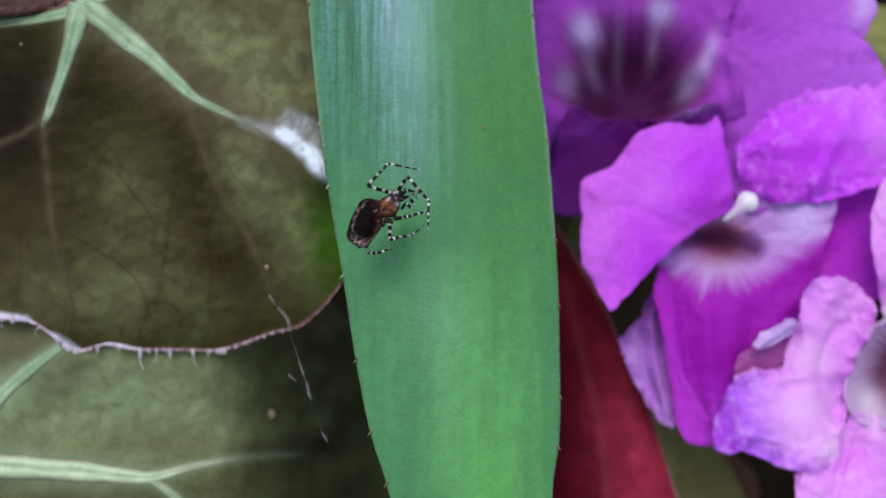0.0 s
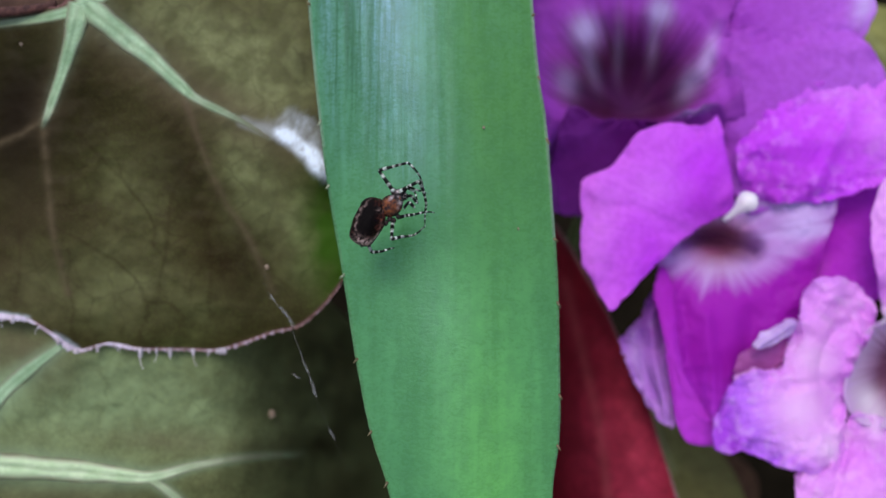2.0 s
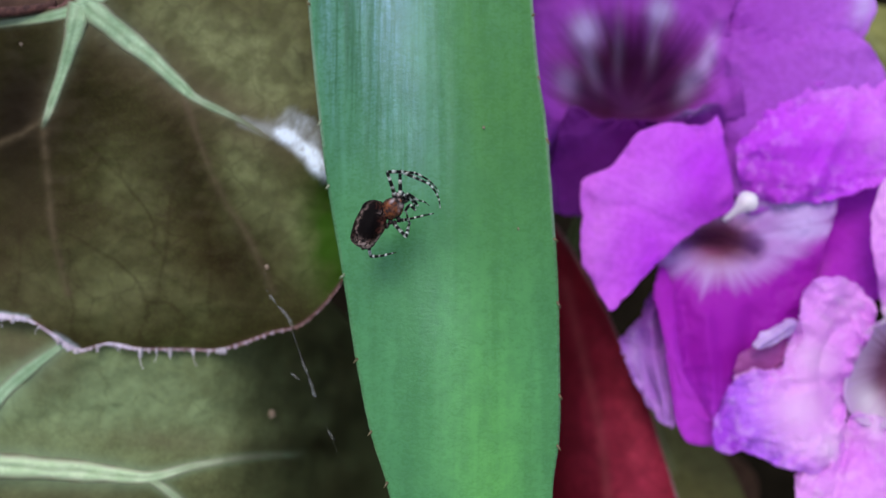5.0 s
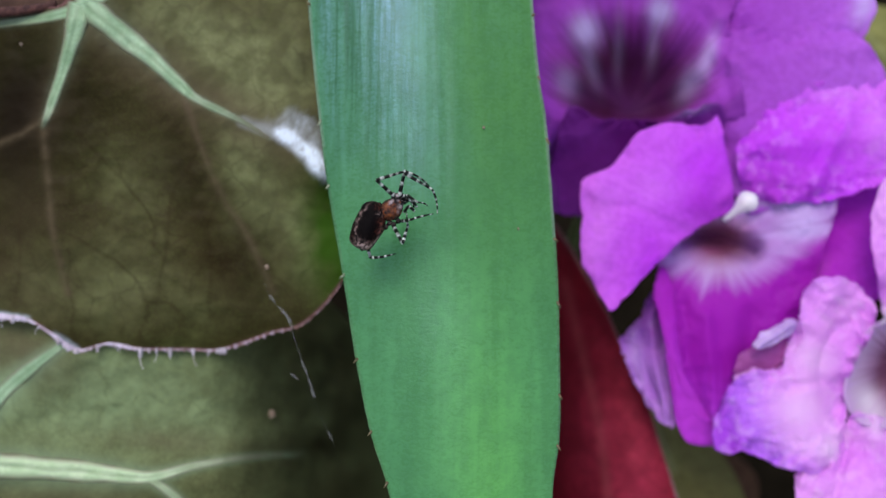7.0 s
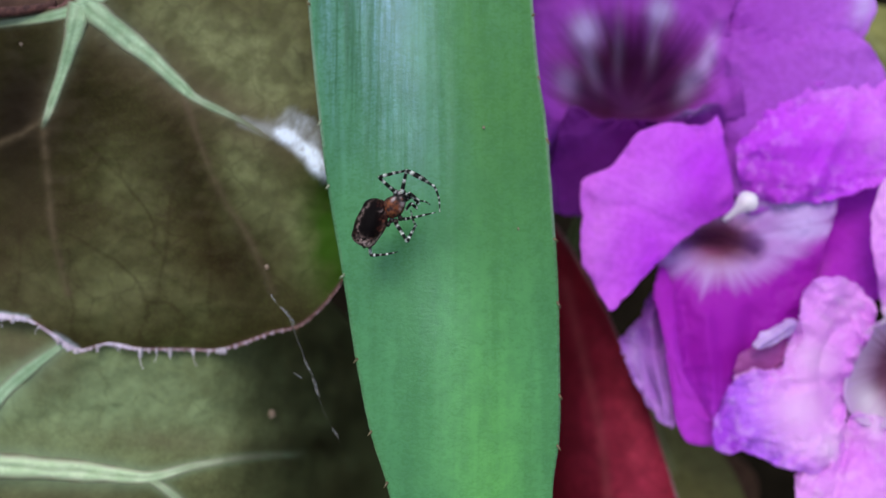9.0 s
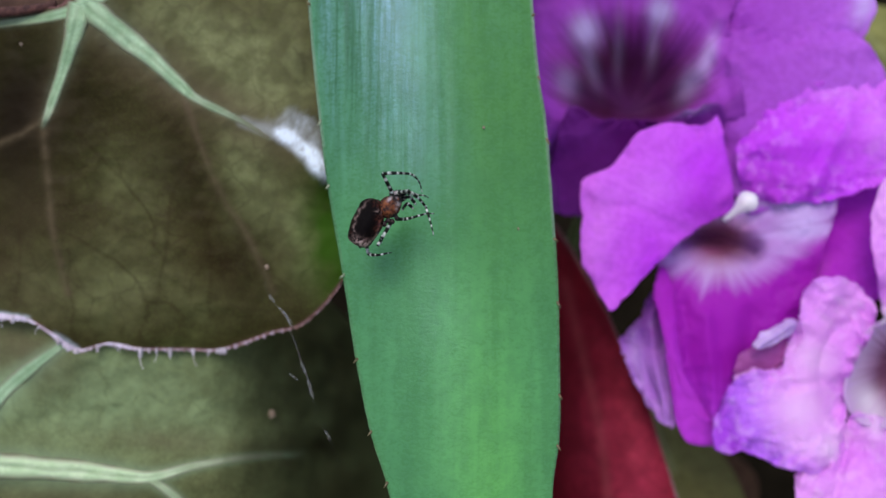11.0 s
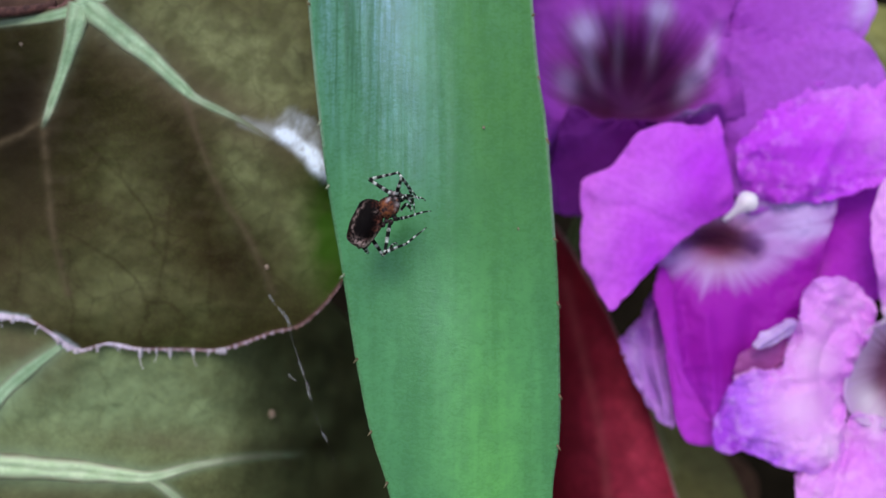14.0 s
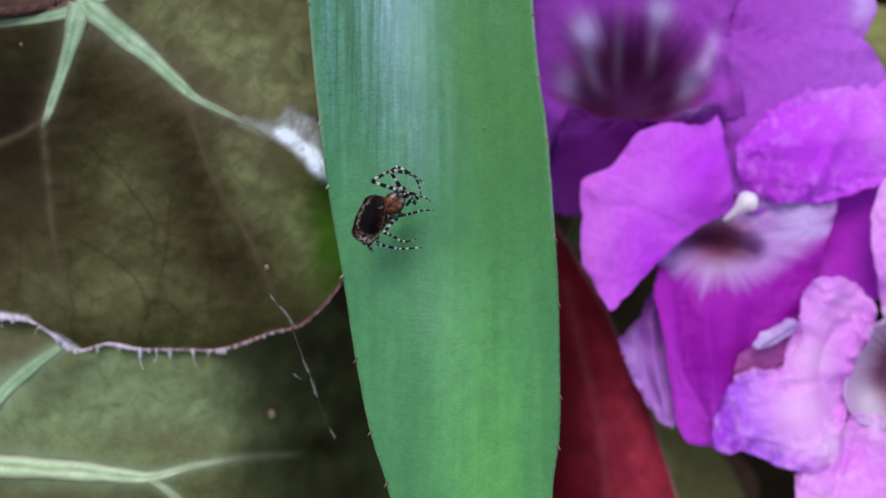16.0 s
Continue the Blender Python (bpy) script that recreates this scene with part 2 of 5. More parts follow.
ROUGH_EDGE = plain("rough_leaf_edge", (0.035, 0.014, 0.012), (0.13, 0.055, 0.045), 0.6, 1100, relief=0.0006, spec=0.2)
GREEN_STALK = plain("green_stalk", (0.07, 0.15, 0.04), (0.12, 0.17, 0.07), 0.5, 300)
DULL_LEAF = begonia("shaded_leaf", (0.14, 0.13, 0.042), (0.25, 0.27, 0.085), (0.25, 0.27, 0.10), (0.3, 0.36, 0.16), 0.3)
RUSTY_LEAF = begonia("rusty_leaf", (0.070, 0.030, 0.018), (0.12, 0.060, 0.032), (0.13, 0.08, 0.04), (0.16, 0.2, 0.1), 0.4)
VIOLET = petal_skin("violet_petal", (0.24, 0.010, 0.28), (0.45, 0.065, 0.61), (0.60, 0.16, 0.82), 0.25, crinkled=0.8)
# darker copy of the violet skin: shade under the neighbours put into colour
SHADED_VIOLET = petal_skin("shaded_violet_petal", (0.12, 0.006, 0.15), (0.23, 0.026, 0.33), (0.30, 0.05, 0.44), 0.2, crinkled=0.8)
MAGENTA = petal_skin("magenta_petal", (0.42, 0.010, 0.54), (0.70, 0.052, 0.95), (0.86, 0.20, 0.98), 0.3, mark_glint=(0.93, 0.52, 0.98))
PINK = petal_skin("pink_violet_petal", (0.64, 0.08, 0.78), (0.94, 0.33, 0.97), (0.97, 0.52, 0.98), 0.3, mark_glint=(0.98, 0.76, 0.98))
LILAC = petal_skin("lilac_petal", (0.30, 0.04, 0.42), (0.46, 0.13, 0.64), (0.62, 0.28, 0.80), 0.25)
DEEP = petal_skin("deep_magenta_petal", (0.36, 0.008, 0.36), (0.52, 0.020, 0.58), (0.62, 0.06, 0.74), 0.25)
# colour of the dark brownish gap behind the curled tip
BROWN_GAP = petal_skin("brown_gap", (0.24, 0.03, 0.17), (0.36, 0.06, 0.27), (0.42, 0.10, 0.36), 0.15)
ORCHID = petal_skin("orchid_petal", (0.66, 0.16, 0.78), (0.84, 0.30, 0.93), (0.90, 0.45, 0.96), 0.3)
FROSTED = petal_skin("frosted_petal", (0.48, 0.20, 0.74), (0.62, 0.37, 0.86), (0.80, 0.60, 0.94), 0.3)
LIP = petal_skin("lip_petal", (0.24, 0.004, 0.29), (0.36, 0.010, 0.46), (0.46, 0.04, 0.60), 0.15,
                 ((0.04, (0.22, 0.05, 0.09)), (0.11, (0.36, 0.12, 0.22)), (0.22, (0.40, 0.015, 0.44)), (0.6, (0.37, 0.008, 0.41)), (0.8, (0.48, 0.03, 0.62)), (1.0, (0.68, 0.10, 0.90))), 0.20)
PINK_LILAC = petal_skin("pink_to_lilac_petal", (0.60, 0.10, 0.76), (0.84, 0.36, 0.95), (0.90, 0.50, 0.97), 0.3,
                        ((0.2, (0.88, 0.27, 0.93)), (0.42, (0.96, 0.42, 0.97)), (0.62, (0.86, 0.32, 0.96)), (0.78, (0.62, 0.19, 0.95)), (0.92, (0.48, 0.06, 0.80))), 0.14, mark_glint=(0.98, 0.72, 0.98))
# outer stops darkened: shade on the lower petals put into the colour
COROLLA = petal_skin("violet_corolla", (0.18, 0.008, 0.22), (0.36, 0.045, 0.58), (0.52, 0.13, 0.82), 0.25,
                     ((0.18, (0.050, 0.003, 0.016)), (0.34, (0.075, 0.007, 0.042)), (0.47, (0.28, 0.034, 0.29)), (0.60, (0.46, 0.07, 0.60)), (0.9, (0.34, 0.045, 0.46)), (1.0, (0.24, 0.03, 0.33))), 0.30)
THROAT_PALE = throat_skin("pale_throat", (0.66, 0.42, 0.74), (0.60, 0.40, 0.62), (0.48, 0.28, 0.46), (0.24, 0.09, 0.17))
STIGMA_SKIN = plain("stigma", (0.86, 0.82, 0.88), (0.92, 0.90, 0.94), 0.3, 600, light=0.2)
SILK = silk_skin()
SOIL = plain("soil", (0.006, 0.005, 0.003), (0.014, 0.011, 0.007), 0.9, 120, relief=0.004, spec=0.0)
GRAIN_SKIN = plain("grain_skin", (0.20, 0.14, 0.09), (0.36, 0.28, 0.20), 0.45, 3000)
ABDOMEN, CARAPACE, BANDED = (shell_skin("spider_" + k, k) for k in ("abdomen", "carapace", "leg"))
BLACK_GLOSS = plain("black_gloss", (0.006, 0.005, 0.005), (0.012, 0.01, 0.009), 0.15, 3000, relief=0.00001)


# ---- building ----
def holder(name, label, category, group="", m=PLANE):
    ob = new(name)
    ob.empty_display_size = 0.01
    ob.matrix_world = m
    return tagged(ob, label, category, group)


def mesh_of(verts, faces, masks, skin, name):
    me = bpy.data.meshes.new(name)
    me.from_pydata(verts, [], faces)
    me.polygons.foreach_set("use_smooth", [True] * len(faces))
    for key, values in masks.items():
        me.attributes.new(key, "FLOAT", "POINT").data.foreach_set("value", np.asarray(values, dtype=np.float32))
    me.materials.append(skin)
    me.update()
    return me


def put(name, me, parent=None, label="", thick=0.0):
    ob = new(name, me)
    if parent:
        ob.parent = parent
    else:
        ob.matrix_world = PLANE
    if thick:
        mod = ob.modifiers.new("thickness", "SOLIDIFY")
        mod.thickness, mod.offset = thick, -1
    return tagged(ob, label)


def smooth_line(points, n, closed=False):
    """Catmull-Rom through points of any dimension, n samples a span."""
    p = np.asarray(points, dtype=float)
    k, out = len(p), []
    for i in range(k if closed else k - 1):
        if closed:
            a, b, c, d = (p[(i + j) % k] for j in (-1, 0, 1, 2))
        else:
            a, b, c, d = p[max(i - 1, 0)], p[i], p[i + 1], p[min(i + 2, k - 1)]
        for s in np.arange(n) / n:
            out.append(0.5 * (2 * b + (c - a) * s + (2 * a - 5 * b + 4 * c - d) * s ** 2 + (3 * b - a - 3 * c + d) * s ** 3))
    if not closed:
        out.append(p[-1])
    return np.array(out)


def even(line, n):
    """The closed line with n even steps."""
    p = np.vstack([line, line[:1]])
    s = np.concatenate([[0], np.cumsum(np.linalg.norm(np.diff(p, axis=0), axis=1))])
    q = np.linspace(0, s[-1], n, endpoint=False)
    return np.stack([np.interp(q, s, p[:, i]) for i in range(p.shape[1])], axis=1)


def nearness(xy, line, width):
    """1 on a polyline, falling off over its width (one number, or one at each point of the line)."""
    best = np.zeros(len(xy))
    line = np.asarray(line, dtype=float)
    widths = np.broadcast_to(np.asarray(width, dtype=float), len(line))
    for a, b, wa, wb in zip(line[:-1], line[1:], widths[:-1], widths[1:]):
        d = b - a
        s = np.clip(((xy - a) @ d) / max(d @ d, 1e-9), 0, 1)
        gap = np.linalg.norm(xy - a - s[:, None] * d, axis=1)
        best = np.maximum(best, np.exp(-(gap / (wa + (wb - wa) * s)) ** 2))
    return best


def blob(xy, x, y, rx, ry=None, turn=0.0):
    d = xy - np.array((x, y))
    c, s = math.cos(radians(turn)), math.sin(radians(turn))
    return np.exp(-((d[:, 0] * c + d[:, 1] * s) / rx) ** 2 - ((d[:, 1] * c - d[:, 0] * s) / (ry or rx)) ** 2)


def lumps(xy, size, seed=0.0):
    return np.array([noise.fractal(Vector((x / size, y / size, seed)), 0.7, 2.0, 3) for x, y in xy])


def sheet(name, outline, centre, depth, skin, parent, masks=None, rings=40, steps=160, thick=0.0003, label="", wavy=0.0, seed=1.0):
    """A blade or petal: rings drawn in from its outline to a centre, at depth(xy, r) millimetres."""
    rim = even(smooth_line(outline, 12, True), steps)
    wave = wavy * np.stack([lumps(rim, 22.0, seed), lumps(rim, 22.0, seed + 9)], axis=1) if wavy else 0 * rim
    mid = np.array(centre, dtype=float)
    xy, rr = [mid], [0.0]
    for i in range(1, rings + 1):
        r = (i / rings) ** 0.85
        xy.extend(mid + r * (rim - mid) + r ** 5 * wave)
        rr.extend([r] * steps)
    xy, rr = np.array(xy), np.array(rr)
    w = depth(xy, rr)
    faces = [(0, 1 + (j + 1) % steps, 1 + j) for j in range(steps)]
    for i in range(rings - 1):
        a, b = 1 + i * steps, 1 + (i + 1) * steps
        for j in range(steps):
            k = (j + 1) % steps
            faces.append((a + j, a + k, b + k, b + j))
    found = masks(xy, rr) if masks else {}
    me = mesh_of([at(x, y, z) for (x, y), z in zip(xy, w)], faces, found, skin, name)
    if sum(p.normal.z for p in me.polygons) < 0:
        me.flip_normals()
    return put(name, me, parent, label, thick)


def tube(name, line, radii, skin, parent=None, label="", sides=10, flat=1.0, masks=None):
    """A round tube along 3D points (metres), closed at both ends."""
    pts = [Vector(p) for p in line]
    rad = np.interp(np.linspace(0, 1, len(pts)), np.linspace(0, 1, len(radii)), radii)
    verts, faces = [], []
    side = Vector((0, 0, 1))
    for i, p in enumerate(pts):
        d = (pts[min(i + 1, len(pts) - 1)] - pts[max(i - 1, 0)]).normalized()
        u = d.cross(side)
        if u.length < 0.15:
            u = d.cross(Vector((1, 0.2, 0)))
        u.normalize()
        v = u.cross(d)
        for j in range(sides):
            a = 2 * math.pi * j / sides
            verts.append(p + float(rad[i]) * (math.cos(a) * u + flat * math.sin(a) * v))
    for i in range(len(pts) - 1):
        for j in range(sides):
            k = (j + 1) % sides
            faces.append((i * sides + j, (i + 1) * sides + j, (i + 1) * sides + k, i * sides + k))
    faces.append(tuple(range(sides)))
    faces.append(tuple(reversed(range((len(pts) - 1) * sides, len(pts) * sides))))
    found = {k: np.repeat(v, sides) for k, v in (masks or {}).items()}
    return put(name, mesh_of(verts, faces, found, skin, name), parent, label)


def ball(radii, skin, name, rings=12, sides=16, shape=None, masks=None):
    """An egg along its own y axis; shape(s, a) scales it at s from 0 to 1 along the axis and round the angle a."""
    verts, faces, ss, aa = [], [], [], []
    for i in range(rings + 1):
        s = i / rings
        for j in range(sides):
            a = 2 * math.pi * j / sides
            k = max(math.sin(math.pi * s), 0.02) * (shape(s, a) if shape else 1)
            verts.append((radii[0] * k * math.cos(a), -radii[1] * math.cos(math.pi * s), radii[2] * k * math.sin(a)))
            ss.append(s), aa.append(a)
    for i in range(rings):
        for j in range(sides):
            k = (j + 1) % sides
            faces.append((i * sides + j, i * sides + k, (i + 1) * sides + k, (i + 1) * sides + j))
    faces.append(tuple(range(sides - 1, -1, -1)))
    faces.append(tuple(range(rings * sides, (rings + 1) * sides)))
    found = masks(np.array(verts), np.array(ss), np.array(aa)) if masks else {}
    me = mesh_of(verts, faces, found, skin, name)
    me.flip_normals()
    return me


def down(x, y, w, dx=0.0, dy=0.03):
    """A stalk's line from a place on the plan to the soil."""
    a = at(x, y, w)
    inv = PLANE.inverted()
    foot = PLANE @ a
    foot = inv @ Vector((foot.x + dx, foot.y + dy, -0.004))
    return [a, a.lerp(foot, 0.3) + Vector((0, 0, -0.012)), a.lerp(foot, 0.65) + Vector((0, 0, -0.012)), foot]


def stalk(parent, x, y, w, skin, r0, r1, dx=0.0, dy=0.03, name="stalk"):
    line = smooth_line([tuple(p) for p in down(x, y, w, dx, dy)], 8)
    return tube(name, line, (r0, r1), skin, parent, sides=10)


# ---- ground ----
def ground():
    steps = np.sign(np.linspace(-1, 1, 81)) * (np.abs(np.linspace(-1, 1, 81)) ** 5 * 400 + np.abs(np.linspace(-1, 1, 81)) * 0.5)
    n = len(steps)
    verts = []
    for y in steps:
        for x in steps:
            near = math.exp(-(x * x + y * y) / 0.6)
            verts.append((x, y, near * 0.006 * noise.fractal(Vector((x * 40, y * 40, 0)), 0.8, 2.0, 4)))
    faces = [(i * n + j, i * n + j + 1, (i + 1) * n + j + 1, (i + 1) * n + j) for i in range(n - 1) for j in range(n - 1)]
    ob = new("ground", mesh_of(verts, faces, {}, SOIL, "ground"))
    tagged(ob, "dark moist garden soil beneath the plants", "ground", kind="structure")


ground()


# ---- begonia leaves ----
def ribs_on(parent, depth, lines, skin, lift=0.05):
    """Raised, grooved ribs along lines of (x, y, half width), lying on a blade."""
    across = np.linspace(-1, 1, 15)
    for line in lines:
        p = smooth_line(line, 10)
        d = np.gradient(p[:, :2], axis=0)
        d /= np.linalg.norm(d, axis=1)[:, None]
        verts, groove, fade, rim = [], [], [], []
        for i, (x, y, h) in enumerate(p):
            h *= 0.95 + 0.18 * noise.noise(Vector((x / 55, y / 55, 2)))
            q = np.array([(x - c * h * d[i][1], y + c * h * d[i][0]) for c in across])
            for c, (qx, qy), z in zip(across, q, depth(q, None)):
                body = max(0.0, 1 - c * c) ** 0.5 - 0.3 * math.exp(-(c / 0.24) ** 2)
                verts.append(at(qx, qy, z + lift - 0.12 + 0.026 * h * body * (1 + 0.15 * noise.noise(Vector((qx / 14, qy / 14, 1))))))
                groove.append(0.7 * (0.75 + 0.5 * noise.noise(Vector((x / 40, y / 40, 6)))) * min(1, h / 16) * math.exp(-((c - 0.25 * noise.noise(Vector((x / 50, y / 50, 8)))) / 0.17) ** 2)), fade.append(min(1, max(0, (11 - h) / 8))), rim.append(min(1.0, max(0.0, (abs(c) - 0.42) / 0.5)) ** 1.3)
        n = len(across)
        faces = [(i * n + j, i * n + j + 1, (i + 1) * n + j + 1, (i + 1) * n + j) for i in range(len(p) - 1) for j in range(n - 1)]
        me = mesh_of(verts, faces, {"groove": groove, "fade": fade, "rim": rim}, skin, "rib")
        if sum(f.normal.z for f in me.polygons) < 0:
            me.flip_normals()
        put("rib", me, parent, "", 0.0002)


def upper_depth(xy, r):
    x, y = xy[:, 0], xy[:, 1]
    w = -10 - 0.000012 * (x - 220) ** 2 - 0.000018 * (y - 250) ** 2
    w += 1.6 * nearness(xy, [(140, 20), (330, 165), (480, 245)], 70) + 1.2 * nearness(xy, [(140, 20), (75, 215), (95, 420)], 60)
    w += 1.0 * blob(xy, 530, 265, 60, 30, 38) + 5.3 * blob(xy, 574, 292, 48, 55) + 2.8 * np.clip((x - 490) / 110, 0, 1) * np.clip((y - 280) / 80, 0, 1) * np.clip((600 - y) / 120, 0, 1) + 3.0 * np.clip((x - 470) / 100, 0, 1) * np.clip((260 - y) / 60, 0, 1)
    w -= 1.5 * np.clip((x - 430) / 160, 0, 1) ** 2 + 2.0 * np.clip((y - 520) / 100, 0, 1) ** 2 + 0.8 * np.clip((x - 470) / 150, 0, 1) ** 2 * np.clip((y - 250) / 150, 0, 1)
    for line in UPPER_THIN:
        w += 0.25 * nearness(xy, smooth_line(line, 6), 6)
    return w + 0.5 * lumps(xy, 90, 3.0) + 0.15 * lumps(xy, 28, 5.0)


UPPER_RIBS = [
    [(141, 6, 25), (132, 54, 20), (117, 107, 14), (99, 161, 11.5), (84, 203, 8.5), (76, 224, 4.5)],
    [(150, 6, 24), (212, 58, 25), (266, 101, 19), (318, 150, 13), (352, 177, 9.5), (430, 216, 6), (476, 245, 3)],
    [(135, 18, 13), (70, 33, 9), (-40, 48, 7)],
    [(140, 14, 20), (185, -15, 17), (240, -60, 10)],
]
UPPER_THIN = [
    [(76, 214), (80, 270), (92, 400), (120, 520)], [(76, 214), (35, 240), (-20, 262)], [(324, 168), (350, 245), (392, 345), (445, 430), (485, 520)],
]
UPPER_HAIR = [
    [(100, 180), (160, 260), (230, 330)], [(170, 440), (215, 470), (255, 520), (252, 600)], [(350, 250), (300, 380), (285, 520)],
    [(95, 400), (150, 430), (215, 470)], [(205, 280), (225, 330), (265, 380), (275, 440)], [(385, 330), (370, 430), (375, 560)],
    [(255, 530), (310, 545), (325, 580)], [(120, 440), (125, 520), (130, 590)], [(60, 270), (35, 420), (30, 550)], [(425, 425), (470, 470), (520, 520)],
]


def upper_masks(xy, r):
    thin = np.max([nearness(xy, smooth_line(l, 6), 7.0) for l in UPPER_THIN], axis=0)
    thin = np.clip(thin * (0.75 + 0.5 * lumps(xy, 30, 7.0)), 0, 1)
    rib = np.max([nearness(xy, smooth_line(l, 6)[:, :2], smooth_line(l, 6)[:, 2] * 1.0) for l in UPPER_RIBS], axis=0)
    hair = np.max([nearness(xy, smooth_line(l, 6) + 4 * np.sin(np.arange(len(smooth_line(l, 6))))[:, None], 2.8) for l in UPPER_HAIR], axis=0)
    lighter = np.clip(1.0 * blob(xy, 360, 75, 190, 80, 30) + 0.7 * blob(xy, 510, 90, 70, 120) + 0.35 * blob(xy, 60, 520, 150, 70) + 0.4 * blob(xy, 235, 500, 100, 80) + 0.8 * blob(xy, 440, 300, 60, 150, -20) + 0.6 * blob(xy, 535, 400, 40, 110, -8) + 0.40 * blob(xy, 240, 330, 80, 120) + 0.2 * blob(xy, 390, 545, 150, 55, -8), 0, 1)
    fresh = np.clip((1.25 + 0.5 * lumps(xy, 40, 21.0)) * blob(xy, 602, 420, 62, 112, -6) - 0.06, 0, 1)
    blush = np.clip(0.72 * thin + 0.6 * nearness(xy, [(140, 20), (330, 165), (520, 255)], 44) + 0.3 * nearness(xy, [(140, 20), (98, 160), (76, 222)], 26) + 0.22 * blob(xy, 60, 440, 110, 150), 0, 1)
    # pale: sky glint painted where the long rib ends, plus the whitish margin
    uneven = 1 + 0.55 * lumps(xy, 24, 9.0) + 0.35 * lumps(xy, 9, 11.0)
    pale = np.clip(0.3 * nearness(xy, [(430, 216), (500, 240)], 14) + uneven * (1.05 * nearness(xy, [(498, 236), (543, 266), (578, 306)], [11, 16, 15]) + 0.42 * blob(xy, 529, 222, 46, 26, 25) + 0.5 * blob(xy, 562, 288, 16, 24, -30)) - 0.10 + 0.75 * uneven * nearness(xy, [(-60, 541), (0, 557), (48, 564)], 6) + 0.6 * uneven * nearness(xy, [(100, 594), (134, 615)], 6), 0, 1)
    return {"rib": np.clip(rib * (1 + 0.6 * lumps(xy, 25, 19.0)), 0, 1) * 0.25, "hairline": 0.42 * hair, "lighter": lighter, "fresh": fresh, "blush": blush, "pale": pale, "margin": np.clip((r - 0.985) / 0.013, 0, 1),
            "blotch_shade": np.clip(1.0 * blob(xy, 30, 200, 130, 220, 8) + 0.45 * blob(xy, 415, 470, 75, 100, -18) + 0.55 * blob(xy, 325, 300, 55, 110, -22) + 0.25 * blob(xy, 185, 150, 60, 90, 20) + 0.6 * blob(xy, 535, 110, 25, 25), 0, 1)}


def fringe(parent, outline, lo, hi, depth, seed, size=1.0):
    """Margin bead and its hairs along the part of the outline between two x, on the lower side."""
    rnd = random.Random(seed)
    p = [q for q in smooth_line(outline, 16, True) if lo < q[0] < hi and q[1] > 450]
    p = np.array(sorted(p, key=lambda q: q[0]))
    w = depth(p, np.ones(len(p)))
    # a swollen, ragged edge: thick and whitish on its outer third, thin and reddish where it dips under the strap leaf
    xs = p[:, 0]
    ragged = np.array([noise.fractal(Vector((x / 9, 5, seed)), 0.7, 2.0, 3) for x in xs])
    body = np.interp(xs, (-60, 0, 40, 60, 80, 100, 120, 134, 148, 165, 180, 192, 215, 240, 262, 320, 400, 500, 600), (6, 6.5, 5, 2.6, 3.4, 4.6, 7, 8, 3.4, 3, 1.8, 3.8, 4.4, 3.8, 2.2, 2.2, 2.6, 1.6, 1.0))
    beads = np.where((xs > 400) & (xs < 505), 0.8 * np.sin(xs * 0.5), 0.0)
    thick = UNIT * np.clip(body * (1 + 0.55 * ragged) + beads, 0.8, None)
    white = np.interp(xs, (-60, 0, 60, 75, 90, 150, 165, 190, 240, 270, 330, 400, 600), (1, 1, 0.9, 0.3, 0.9, 0.8, 0.4, 1, 0.8, 0.35, 0.3, 0.25, 0.0)) + 0.5 * ragged + 0.3 * beads
    tube("margin", [at(x, y + 1.5 * r, z + 0.1) for (x, y), z, r in zip(p, w, ragged)], thick, MARGIN_SKIN, parent, "pinkish white raised leaf edge", sides=10, flat=0.6, masks={"white": np.clip(white, 0, 1)})
    # stout white bristles, some drawn out into a thin tip: place, length, half width, tip, lean
    for x, long, fat, tip, lean in ((8, 10, 3, 12, -0.5), (21, 15, 5, 0, 0.0), (46, 8, 2, 0, 0.2), (70, 9, 1.6, 9, -0.6), (102, 17, 3.2, 0, 0.15), (118, 14, 2.4, 0, -0.1), (136, 12, 7, 0, 0.05), (162, 9, 2.6, 0, -0.3), (171, 17, 3.4, 0, 0.1), (196, 7, 1.4, 10, 0.9),
                                    (208, 6, 1.4, 0, 0.6), (238, 9, 2.0, 0, -0.2), (246, 21, 4.2, 22, 0.0), (258, 11, 2.0, 0, 0.3), (276, 12, 2.0, 16, 0.1), (301, 21, 3.6, 0, 0.02), (340, 15, 3.4, 20, 0.1), (368, 15, 2.4, 0, -0.2), (384, 10, 3.6, 0, 0.0),
                                    (390, 13, 4.0, 0, -0.1), (397, 14, 4.4, 0, 0.05), (416, 10, 3.2, 0, 0.25), (435, 9, 3.2, 0, 0.3), (452, 7, 2.6, 0, 0.3), (466, 9, 3.0, 0, 0.3), (482, 7, 2.2, 0, 0.3), (499, 8, 2.6, 0, 0.3)):
        k = min(np.searchsorted(xs, x), len(p) - 1)
        base = at(p[k][0], p[k][1] - 2, w[k] + 0.15)
        run, radii = [], []
        for f, r in ((0.0, 1.15), (0.4, 1.0), (0.75, 0.85), (1.0, 0.5)):
            run.append(base + UNIT * 0.85 * long * f * Vector((lean * f, -1, 0.25))), radii.append(r * fat * UNIT)
        for f in (0.3, 0.65, 1.0) if tip else ():
            run.append(run[3] + UNIT * tip * f * Vector((lean + 0.5 * f * math.sin(x), -1, 0.4))), radii.append(UNIT * (0.5 if f < 1 else 0.9))
